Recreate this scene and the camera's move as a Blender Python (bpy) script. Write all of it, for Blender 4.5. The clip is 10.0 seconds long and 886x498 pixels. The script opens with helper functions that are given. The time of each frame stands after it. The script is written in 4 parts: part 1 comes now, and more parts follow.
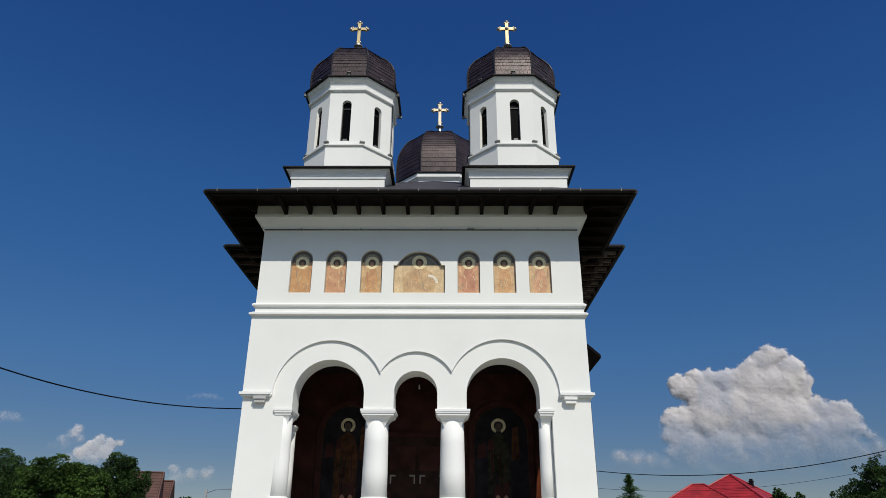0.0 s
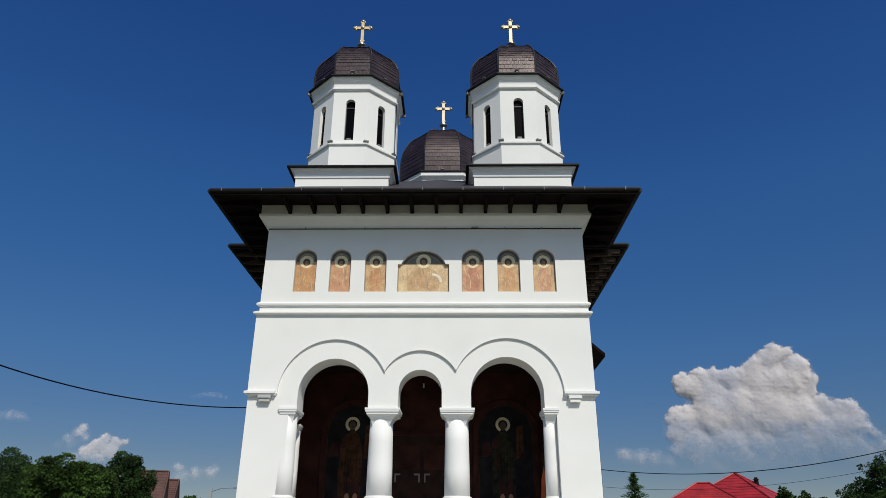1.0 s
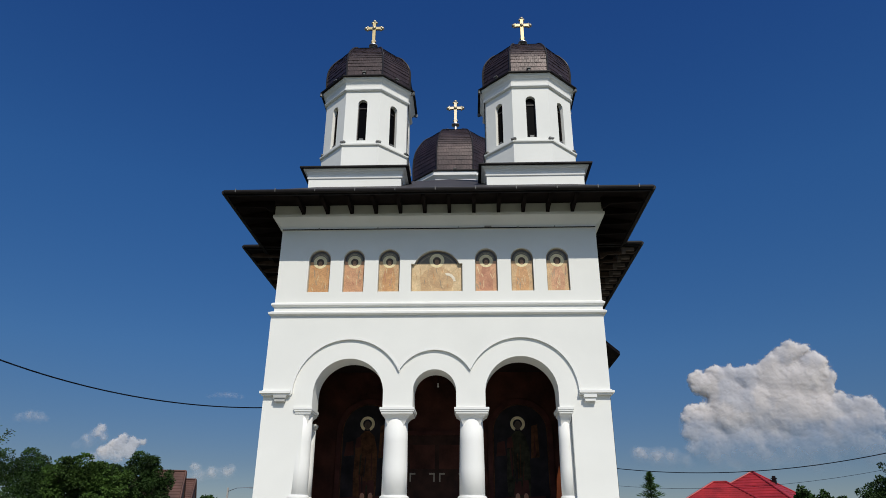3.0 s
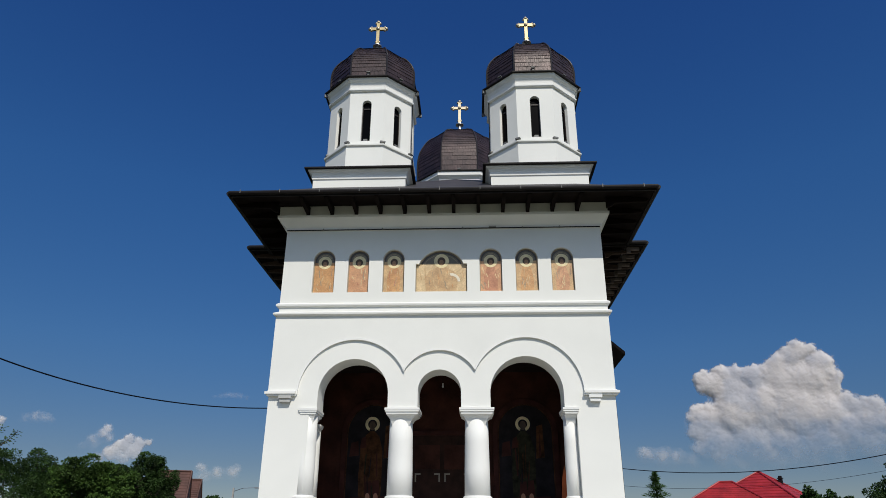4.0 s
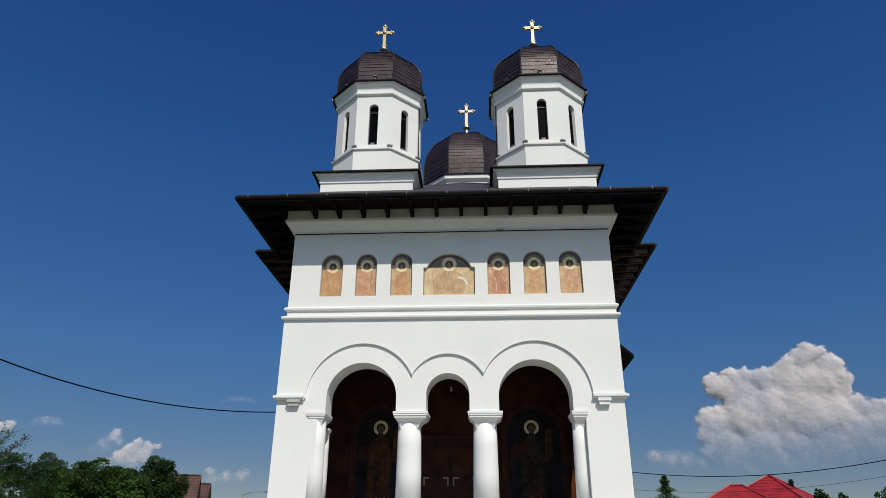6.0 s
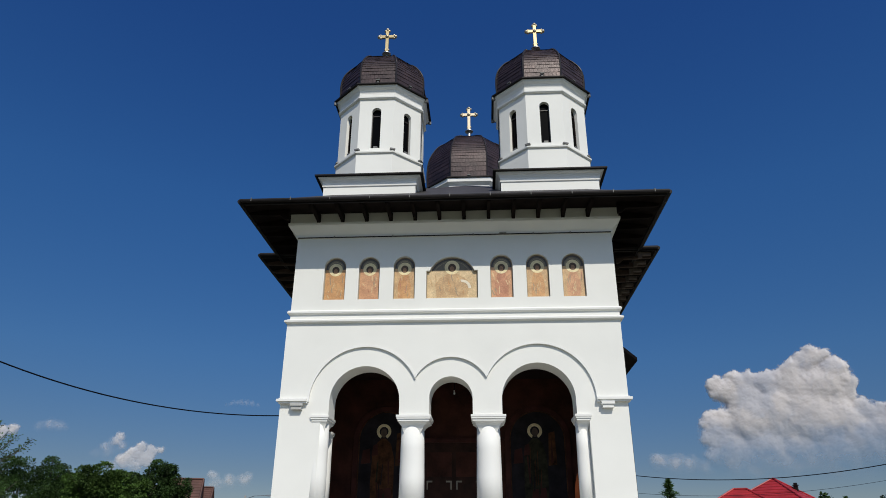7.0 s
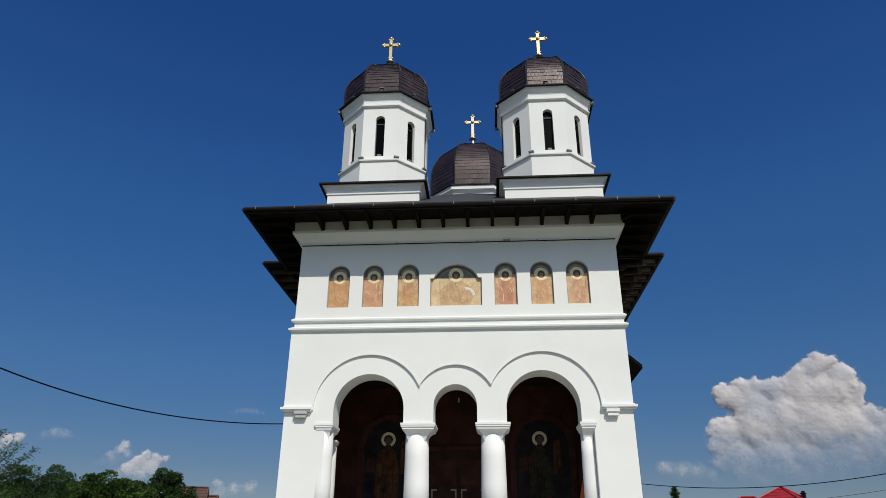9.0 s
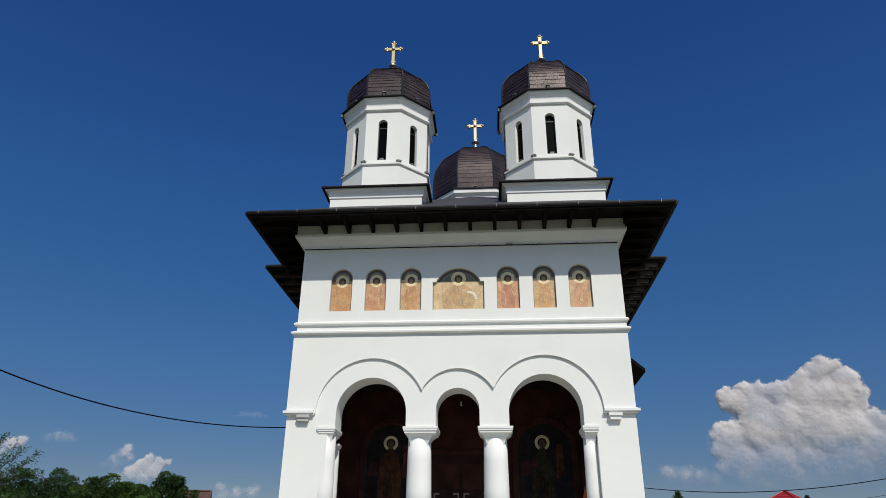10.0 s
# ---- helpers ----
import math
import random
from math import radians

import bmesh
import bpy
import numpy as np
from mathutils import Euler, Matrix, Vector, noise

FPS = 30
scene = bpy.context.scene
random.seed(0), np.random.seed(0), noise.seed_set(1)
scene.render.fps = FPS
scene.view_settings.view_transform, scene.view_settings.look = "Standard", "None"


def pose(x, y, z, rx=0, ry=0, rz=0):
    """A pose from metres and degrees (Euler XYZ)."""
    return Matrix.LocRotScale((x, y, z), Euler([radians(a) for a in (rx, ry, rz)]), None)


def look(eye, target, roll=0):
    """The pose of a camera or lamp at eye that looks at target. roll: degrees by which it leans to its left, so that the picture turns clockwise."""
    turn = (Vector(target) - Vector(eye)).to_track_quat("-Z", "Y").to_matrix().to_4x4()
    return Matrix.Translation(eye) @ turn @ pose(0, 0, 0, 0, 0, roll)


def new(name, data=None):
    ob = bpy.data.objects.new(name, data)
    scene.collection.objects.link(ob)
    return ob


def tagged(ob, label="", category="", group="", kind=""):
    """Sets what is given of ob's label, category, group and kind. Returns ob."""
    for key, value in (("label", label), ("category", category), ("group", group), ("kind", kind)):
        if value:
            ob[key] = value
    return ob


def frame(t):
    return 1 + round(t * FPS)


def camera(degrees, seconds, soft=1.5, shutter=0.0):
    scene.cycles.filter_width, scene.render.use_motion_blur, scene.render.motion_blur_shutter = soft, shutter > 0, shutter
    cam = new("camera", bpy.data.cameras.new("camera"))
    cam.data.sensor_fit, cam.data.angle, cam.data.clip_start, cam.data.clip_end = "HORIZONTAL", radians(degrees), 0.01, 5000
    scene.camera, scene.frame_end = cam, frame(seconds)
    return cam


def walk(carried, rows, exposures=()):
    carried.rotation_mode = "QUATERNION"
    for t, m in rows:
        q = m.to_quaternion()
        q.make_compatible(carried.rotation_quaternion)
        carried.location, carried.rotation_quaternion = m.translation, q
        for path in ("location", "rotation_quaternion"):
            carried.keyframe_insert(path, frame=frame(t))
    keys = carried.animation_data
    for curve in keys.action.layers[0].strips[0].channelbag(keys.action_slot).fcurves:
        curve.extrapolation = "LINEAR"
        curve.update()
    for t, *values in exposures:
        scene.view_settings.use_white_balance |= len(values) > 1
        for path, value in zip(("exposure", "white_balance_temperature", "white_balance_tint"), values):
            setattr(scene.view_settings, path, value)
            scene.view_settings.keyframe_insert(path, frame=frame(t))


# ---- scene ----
cam = camera(66.9, 10.0, soft=0.75)
PATH = [
    (0, (0.77, -15.893, 1.473), (0.75, -14.056, 2.265), 0.3),
    (0.5, (0.762, -15.892, 1.474), (0.737, -14.055, 2.264), 0.3),
    (1, (0.76, -15.892, 1.476), (0.729, -14.055, 2.264), 0.3),
    (1.5, (0.761, -15.893, 1.477), (0.722, -14.055, 2.265), 0.3),
    (2, (0.759, -15.893, 1.479), (0.709, -14.055, 2.265), 0.3),
    (2.5, (0.758, -15.894, 1.48), (0.697, -14.056, 2.266), 0.3),
    (4, (0.754, -15.892, 1.487), (0.671, -14.055, 2.273), 0.3),
    (4.5, (0.752, -15.889, 1.488), (0.663, -14.052, 2.276), 0.3),
    (5, (0.747, -15.883, 1.489), (0.652, -14.048, 2.279), 0.3),
    (5.5, (0.744, -15.879, 1.491), (0.644, -14.045, 2.283), 0.3),
    (7, (0.737, -15.878, 1.491), (0.625, -14.05, 2.295), 0.3),
    (7.5, (0.737, -15.878, 1.491), (0.621, -14.052, 2.299), 0.3),
    (8, (0.741, -15.878, 1.492), (0.622, -14.055, 2.304), 0.3),
    (8.5, (0.747, -15.879, 1.492), (0.624, -14.059, 2.31), 0.3),
    (9, (0.753, -15.883, 1.492), (0.628, -14.065, 2.316), 0.3),
    (9.5, (0.758, -15.89, 1.492), (0.629, -14.075, 2.322), 0.3),
    (10, (0.763, -15.9, 1.493), (0.63, -14.087, 2.326), 0.4),
]
walk(cam, [(t, look(eye, target, roll)) for t, eye, target, roll in PATH])

# ---- sky, sun ----
SUN_AZ, SUN_EL = 21.0, 45.6          # degrees to the right of the way to the facade's front, and above the horizon
to_sun = Vector((math.sin(radians(SUN_AZ)) * math.cos(radians(SUN_EL)), -math.cos(radians(SUN_AZ)) * math.cos(radians(SUN_EL)), math.sin(radians(SUN_EL))))
world = bpy.data.worlds.new("sky")
scene.world = world
world.use_nodes = True
wn = world.node_tree.nodes
sky = wn.new("ShaderNodeTexSky")
sky.sky_type, sky.sun_disc = "NISHITA", False
sky.sun_elevation = radians(SUN_EL)
sky.sun_rotation = radians(180 - SUN_AZ)
sky.altitude, sky.air_density, sky.dust_density, sky.ozone_density = 300, 0.92, 0.15, 4.5
wn["Background"].inputs["Strength"].default_value = 0.111
deep = wn.new("ShaderNodeHueSaturation")          # the clip's lively colour
deep.inputs["Saturation"].default_value, deep.inputs["Hue"].default_value = 1.555, 0.511
soft_sky = wn.new("ShaderNodeGamma")              # evens the sky from horizon to height, as summer haze does
soft_sky.inputs["Gamma"].default_value = 0.68
world.node_tree.links.new(sky.outputs[0], soft_sky.inputs["Color"])
world.node_tree.links.new(soft_sky.outputs[0], deep.inputs["Color"])
tint = wn.new("ShaderNodeMix")
tint.data_type, tint.blend_type = "RGBA", "MULTIPLY"
tint.inputs["Factor"].default_value = 1.0
# summer haze: paler and duller low down, a shade more violet high up
way, rise, haze = wn.new("ShaderNodeTexCoord"), wn.new("ShaderNodeSeparateXYZ"), wn.new("ShaderNodeValToRGB")
world.node_tree.links.new(way.outputs["Generated"], rise.inputs[0])
world.node_tree.links.new(rise.outputs["Z"], haze.inputs["Fac"])
stops = haze.color_ramp.elements
stops[0].position, stops[0].color = 0.09, (0.78, 0.735, 0.74, 1)
stops[1].position, stops[1].color = 0.66, (1.03, 0.88, 1.08, 1)
for at_, shade in ((0.16, (0.87, 0.845, 0.85, 1)), (0.24, (0.97, 0.97, 0.98, 1)), (0.45, (1.10, 1.05, 1.12, 1))):
    stops.new(at_).color = shade
world.node_tree.links.new(haze.outputs[0], tint.inputs[7])
world.node_tree.links.new(deep.outputs[0], tint.inputs[6])
# the pale glow of the haze on the sun's side of the sky
near_sun, glow, lit = wn.new("ShaderNodeVectorMath"), wn.new("ShaderNodeMapRange"), wn.new("ShaderNodeMix")
near_sun.operation = "DOT_PRODUCT"
near_sun.inputs[1].default_value = to_sun
world.node_tree.links.new(way.outputs["Generated"], near_sun.inputs[0])
world.node_tree.links.new(near_sun.outputs["Value"], glow.inputs["Value"])
glow.interpolation_type = "SMOOTHSTEP"
glow.inputs["From Min"].default_value, glow.inputs["From Max"].default_value = 0.25, 1.0
lit.data_type, lit.blend_type, lit.clamp_result = "RGBA", "ADD", False
lit.inputs[7].default_value = (2.9, 3.4, 3.8, 1)
world.node_tree.links.new(glow.outputs[0], lit.inputs["Factor"])
world.node_tree.links.new(tint.outputs[2], lit.inputs[6])
world.node_tree.links.new(lit.outputs[2], wn["Background"].inputs["Color"])

sun = new("sun", bpy.data.lights.new("sun", "SUN"))
sun.data.energy, sun.data.angle, sun.data.color = 3.4, radians(0.53), (1.0, 0.945, 0.84)
sun.matrix_world = look((0, 0, 60), Vector((0, 0, 60)) - to_sun)
scene.view_settings.exposure = 0.0


# ---- materials ----
def material(name, base, rough=0.6, metal=0.0, vary=0.12, scale=3.0, fine=40.0, bump=0.15, bump_depth=0.01, tint=None, spec=0.5):
    """Principled surface with variation at two sizes (metres) and a fine relief."""
    m = bpy.data.materials.new(name)
    m.use_nodes = True
    n, l = m.node_tree.nodes, m.node_tree.links
    bsdf = n["Principled BSDF"]
    bsdf.inputs["Roughness"].default_value, bsdf.inputs["Metallic"].default_value = rough, metal
    bsdf.inputs["Specular IOR Level"].default_value = spec
    pos = n.new("ShaderNodeNewGeometry")
    big, small = n.new("ShaderNodeTexNoise"), n.new("ShaderNodeTexNoise")
    big.inputs["Scale"].default_value, small.inputs["Scale"].default_value = scale, fine
    big.inputs["Detail"].default_value, small.inputs["Detail"].default_value = 5, 4
    for t in (big, small):
        l.new(pos.outputs["Position"], t.inputs["Vector"])
    mix = n.new("ShaderNodeMix")
    mix.data_type = "RGBA"
    dark = tint or tuple(c * (1 - 2 * vary) for c in base)
    light = tuple(min(1.0, c * (1 + vary)) for c in base)
    mix.inputs[6].default_value, mix.inputs[7].default_value = (*dark, 1), (*light, 1)
    add = n.new("ShaderNodeMath")
    add.operation = "MULTIPLY_ADD"
    add.inputs[1].default_value = 0.35
    l.new(small.outputs["Fac"], add.inputs[0])
    ramp = n.new("ShaderNodeMapRange")
    ramp.inputs["From Min"].default_value, ramp.inputs["From Max"].default_value = 0.3, 0.7
    l.new(big.outputs["Fac"], ramp.inputs["Value"])
    half = n.new("ShaderNodeMath")
    half.operation = "MULTIPLY"
    half.inputs[1].default_value = 0.7
    l.new(ramp.outputs[0], half.inputs[0])
    l.new(half.outputs[0], add.inputs[2])
    l.new(add.outputs[0], mix.inputs["Factor"])
    l.new(mix.outputs[2], bsdf.inputs["Base Color"])
    bm_ = n.new("ShaderNodeBump")
    bm_.inputs["Strength"].default_value, bm_.inputs["Distance"].default_value = bump, bump_depth
    l.new(small.outputs["Fac"], bm_.inputs["Height"])
    l.new(bm_.outputs[0], bsdf.inputs["Normal"])
    return m


def per_piece(m, amount=0.25, island=True):
    """Lets each piece of a joined mesh (or each object) be a little lighter or darker than the next."""
    n, l = m.node_tree.nodes, m.node_tree.links
    bsdf = n["Principled BSDF"]
    old = bsdf.inputs["Base Color"].links[0].from_socket
    if island:
        rnd = n.new("ShaderNodeNewGeometry").outputs["Random Per Island"]
    else:
        rnd = n.new("ShaderNodeObjectInfo").outputs["Random"]
    rng = n.new("ShaderNodeMapRange")
    rng.inputs["To Min"].default_value, rng.inputs["To Max"].default_value = 1 - amount, 1 + amount
    hsv = n.new("ShaderNodeHueSaturation")
    l.new(rnd, rng.inputs["Value"])
    l.new(rng.outputs[0], hsv.inputs["Value"])
    l.new(old, hsv.inputs["Color"])
    l.new(hsv.outputs[0], bsdf.inputs["Base Color"])
    return m


PLASTER = material("white_plaster", (0.80, 0.80, 0.758), 0.85, vary=0.03, scale=0.8, fine=60, bump=0.12, bump_depth=0.006, spec=0.2)
TRIM = material("white_trim", (0.80, 0.80, 0.77), 0.75, vary=0.03, scale=1.5, fine=50, bump=0.08, bump_depth=0.004, spec=0.25)
COPPER = per_piece(material("brown_copper_shingle", (0.052, 0.032, 0.031), 0.42, 0.3, vary=0.3, scale=2.5, fine=25, bump=0.35, bump_depth=0.012), 0.10)
COPPER_RIB = material("brown_copper_seam", (0.020, 0.015, 0.015), 0.5, 0.3, vary=0.25, scale=4, fine=30)
ROOF = per_piece(material("dark_metal_roof", (0.06, 0.055, 0.056), 0.6, 0.2, vary=0.25, scale=2, fine=20), 0.2)
EDGE = material("dark_eave_metal", (0.011, 0.009, 0.009), 0.6, 0.1, vary=0.2, scale=5, fine=40, spec=0.2)
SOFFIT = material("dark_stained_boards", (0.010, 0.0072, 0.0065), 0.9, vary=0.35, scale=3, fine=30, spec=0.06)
GOLD = material("gilded_metal", (0.42, 0.34, 0.19), 0.5, 0.9, vary=0.1, scale=8, fine=40, bump=0.1)
SILVER = material("pale_gilded_metal", (0.46, 0.40, 0.29), 0.48, 0.9, vary=0.1, scale=8, fine=40, bump=0.1)
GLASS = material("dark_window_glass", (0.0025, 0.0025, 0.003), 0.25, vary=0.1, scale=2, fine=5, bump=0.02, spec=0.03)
FRAME = material("dark_window_frame", (0.02, 0.013, 0.01), 0.5, vary=0.2)
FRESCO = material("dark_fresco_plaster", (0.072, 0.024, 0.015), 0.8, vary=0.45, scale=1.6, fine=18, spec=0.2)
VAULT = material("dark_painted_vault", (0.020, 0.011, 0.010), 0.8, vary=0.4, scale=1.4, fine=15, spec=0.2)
FRESCO_RED = material("dark_red_painted_border", (0.070, 0.022, 0.016), 0.75, vary=0.3, scale=3, fine=20, spec=0.2)
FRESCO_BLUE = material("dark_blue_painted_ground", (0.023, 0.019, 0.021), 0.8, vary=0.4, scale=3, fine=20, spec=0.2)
FRESCO_OCHRE = material("dull_ochre_painted_cloth", (0.10, 0.040, 0.015), 0.8, vary=0.5, scale=5, fine=20, spec=0.2)
FRESCO_GREEN = material("dull_green_painted_cloth", (0.036, 0.034, 0.018), 0.8, vary=0.5, scale=5, fine=20, spec=0.2)
PALE = material("cream_tesserae", (0.78, 0.70, 0.55), 0.5, vary=0.1, scale=10, fine=50)
HALO = material("pale_gold_halo", (0.82, 0.69, 0.40), 0.55, vary=0.15, scale=10, fine=50)
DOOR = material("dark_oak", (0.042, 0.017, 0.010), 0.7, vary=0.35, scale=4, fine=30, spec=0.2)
PAVING = material("concrete_paving", (0.50, 0.465, 0.40), 0.85, vary=0.12, scale=0.7, fine=20)
GRASS = material("mown_grass", (0.115, 0.115, 0.062), 0.9, vary=0.35, scale=0.4, fine=12)
RED = per_piece(material("red_metal_roof_tiles", (0.36, 0.020, 0.024), 0.5, 0.0, vary=0.2, scale=1, fine=8), 0.08)
RUST = material("brown_roof_tiles", (0.085, 0.035, 0.025), 0.7, vary=0.25, scale=1, fine=8)
WALLPAINT = material("beige_render", (0.5, 0.43, 0.36), 0.9, vary=0.1)
BARK = material("grey_brown_bark", (0.055, 0.043, 0.030), 0.9, vary=0.4, scale=6, fine=40, bump=0.5)
# sun on the nave eave is put into these two lighter timber colours
LIT_TAIL_WOOD = material("sunlit_tone_tail_timber", (0.12, 0.095, 0.08), 0.85, vary=0.3, scale=5, fine=30, spec=0.1)
LIT_RAFTER_WOOD = material("sunlit_tone_brown_timber", (0.07, 0.048, 0.038), 0.8, vary=0.3, scale=4, fine=30, spec=0.1)
LEAF = per_piece(material("green_leaves", (0.047, 0.092, 0.017), 0.6, vary=0.5, scale=1.1, fine=6, spec=0.15), 0.28)
LEAF_DARK = per_piece(material("dark_green_leaves", (0.031, 0.066, 0.015), 0.6, vary=0.5, scale=1.1, fine=6, spec=0.15), 0.28)
CABLE = material("black_cable", (0.004, 0.006, 0.011), 0.9, vary=0.2, spec=0.08)
PANE_GLINT = material("dull_pane_glint", (0.30, 0.25, 0.18), 0.45, 0.5, vary=0.2)
ORANGE = material("orange_cloth", (0.55, 0.12, 0.03), 0.85, vary=0.2)
CONCRETE = material("grey_concrete", (0.33, 0.32, 0.30), 0.85, vary=0.15)
CORBEL_GREY = material("plain_grey_plaster", (0.46, 0.46, 0.44), 0.9, vary=0.1, scale=6, fine=50)
DULL_STEEL = material("dull_dark_steel", (0.16, 0.16, 0.155), 0.6, 0.3, vary=0.1)
STEEL = material("grey_steel", (0.35, 0.36, 0.37), 0.4, 0.8, vary=0.1)


def mosaic(name, base, second):
    """Small stone cubes in two earth colours."""
    m = material(name, base, 0.45, vary=0.2, scale=6, fine=60, tint=second)
    n, l = m.node_tree.nodes, m.node_tree.links
    bsdf = n["Principled BSDF"]
    old = bsdf.inputs["Base Color"].links[0].from_socket
    cells = n.new("ShaderNodeTexVoronoi")
    cells.inputs["Scale"].default_value = 42
    l.new(n.new("ShaderNodeNewGeometry").outputs["Position"], cells.inputs["Vector"])
    hsv = n.new("ShaderNodeHueSaturation")
    sep = n.new("ShaderNodeSeparateColor")
    rng = n.new("ShaderNodeMapRange")
    rng.inputs["To Min"].default_value, rng.inputs["To Max"].default_value = 0.86, 1.12
    l.new(cells.outputs["Color"], sep.inputs[0])
    l.new(sep.outputs[0], rng.inputs["Value"])
    l.new(rng.outputs[0], hsv.inputs["Value"])
    l.new(old, hsv.inputs["Color"])
    l.new(hsv.outputs[0], bsdf.inputs["Base Color"])
    return m


MOSAICS = [mosaic("mosaic_orange", (0.54, 0.31, 0.13), (0.42, 0.20, 0.08)), mosaic("mosaic_rose", (0.54, 0.31, 0.165), (0.43, 0.20, 0.10)),
           mosaic("mosaic_sand", (0.54, 0.37, 0.19), (0.42, 0.25, 0.12)), mosaic("mosaic_gold", (0.62, 0.47, 0.27), (0.48, 0.33, 0.17))]
# two dark tones that put the shade under the niche arches into the mosaic
MOSAIC_SHADE = mosaic("mosaic_eave_shade_olive", (0.165, 0.14, 0.095), (0.115, 0.095, 0.065))
MOSAIC_RIM_SHADE = mosaic("mosaic_rim_shade_brown", (0.065, 0.055, 0.045), (0.04, 0.035, 0.03))
MOSAIC_DARK = mosaic("mosaic_olive", (0.36, 0.28, 0.17), (0.22, 0.17, 0.11))
MOSAIC_RED = mosaic("mosaic_brick_red", (0.46, 0.22, 0.12), (0.37, 0.15, 0.08))
SKIN = material("brown_ochre_tesserae", (0.34, 0.19, 0.10), 0.6, vary=0.2, scale=10, fine=60)
FACE = material("dark_umber_tesserae", (0.10, 0.058, 0.033), 0.6, vary=0.3, scale=10, fine=60)


# ---- mesh helpers ----
def part(name, bm, mat, parent=None, label=""):
    """Links a bmesh as one mesh object under its thing or part."""
    me = bpy.data.meshes.new(name)
    bmesh.ops.recalc_face_normals(bm, faces=bm.faces)
    bm.to_mesh(me)
    bm.free()
    me.materials.append(mat)
    ob = new(name, me)
    if parent is not None:
        ob.parent = parent
    return tagged(ob, label)


def thing(name, label, category, at=(0, 0, 0), group="", kind=""):
    ob = new(name)
    ob.location = at
    ob.empty_display_size = 0.3
    bpy.context.view_layer.update()
    return tagged(ob, label, category, group, kind)


def box(bm, x0, x1, y0, y1, z0, z1):
    v = [bm.verts.new(p) for p in ((x0, y0, z0), (x1, y0, z0), (x1, y1, z0), (x0, y1, z0), (x0, y0, z1), (x1, y0, z1), (x1, y1, z1), (x0, y1, z1))]
    for f in ((0, 1, 2, 3), (4, 5, 6, 7), (0, 1, 5, 4), (1, 2, 6, 5), (2, 3, 7, 6), (3, 0, 4, 7)):
        bm.faces.new([v[i] for i in f])


def slab(bm, outline, y0, y1):
    """An upright plate: an (x, z) outline, given depth from y0 to y1."""
    a = [bm.verts.new((x, y0, z)) for x, z in outline]
    b = [bm.verts.new((x, y1, z)) for x, z in outline]
    faces = [bm.faces.new(a), bm.faces.new(list(reversed(b)))]
    for i in range(len(a)):
        j = (i + 1) % len(a)
        bm.faces.new((a[i], b[i], b[j], a[j]))
    bm.normal_update()
    bmesh.ops.triangulate(bm, faces=faces)


def loft(bm, rings, cap=True):
    """Skin over rings with equal numbers of points."""
    rs = [[bm.verts.new(p) for p in r] for r in rings]
    for a, b in zip(rs, rs[1:]):
        for i in range(len(a)):
            j = (i + 1) % len(a)
            bm.faces.new((a[i], a[j], b[j], b[i]))
    if cap:
        bm.faces.new(rs[0])
        bm.faces.new(rs[-1])
    return rs


def gon(cx, cy, z, apothem, n=8, turn=0.0):
    """An n-sided ring with a flat side towards the front."""
    r = apothem / math.cos(math.pi / n)
    return [(cx + r * math.sin(2 * math.pi * (i + 0.5) / n + turn), cy - r * math.cos(2 * math.pi * (i + 0.5) / n + turn), z) for i in range(n)]


def square(cx, cy, z, hx, hy):
    return [(cx - hx, cy - hy, z), (cx + hx, cy - hy, z), (cx + hx, cy + hy, z), (cx - hx, cy + hy, z)]


def circle(cx, cy, z, r, n=32):
    return [(cx + r * math.cos(2 * math.pi * i / n), cy + r * math.sin(2 * math.pi * i / n), z) for i in range(n)]


def arc(cx, cz, r, a0, a1, n=24):
    return [(cx + r * math.cos(radians(a0 + (a1 - a0) * i / n)), cz + r * math.sin(radians(a0 + (a1 - a0) * i / n))) for i in range(n + 1)]


def tube(bm, points, r, n=6, taper=1.0):
    """A round bar along points."""
    rings = []
    for i, p in enumerate(points):
        p = Vector(p)
        d = (Vector(points[min(i + 1, len(points) - 1)]) - Vector(points[max(i - 1, 0)])).normalized()
        side = d.orthogonal().normalized() if abs(d.z) > 0.95 else d.cross(Vector((0, 0, 1))).normalized()
        up = side.cross(d)
        rr = r * (1 + (taper - 1) * i / max(1, len(points) - 1))
        rings.append([tuple(p + side * rr * math.cos(2 * math.pi * k / n) + up * rr * math.sin(2 * math.pi * k / n)) for k in range(n)])
    loft(bm, rings)


def ball(bm, p, r, sub=2):
    bmesh.ops.create_icosphere(bm, subdivisions=sub, radius=r, matrix=Matrix.Translation(p))


# ---- the ground ----
bm = bmesh.new()
rings = [circle(0, 0, 0, r, 64) for r in (26, 60, 200, 1000, 4500)]
loft(bm, [[(x, y, -0.02) for x, y, z in r] for r in rings], cap=False)
bm.faces.new([bm.verts.new((x, y, -0.02)) for x, y, z in circle(0, 0, 0, 26, 64)])
bmesh.ops.remove_doubles(bm, verts=bm.verts, dist=0.001)
tagged(part("ground", bm, GRASS), "mown green grass round the churchyard", "ground", kind="structure")
bm = bmesh.new()
box(bm, -6.5, 6.6, -4.2, 22, -0.015, 0.02)
tagged(part("pavement", bm, PAVING), "pale concrete paving round the church", "pavement", kind="structure")

# ---- the church ----
church = thing("church", "white plastered church with two octagonal belfries and brown domes", "church")
AX = -0.035                       # middle of the arcade
HALF = 4.09                       # from the middle to the facade's right-hand corner
LEFT = -4.065                     # its other corner
LOW_LEFT = -4.125                 # that corner below the string courses
SIDE_R, SIDE_X, SIDE_Z = 0.85, 2.08, 4.60
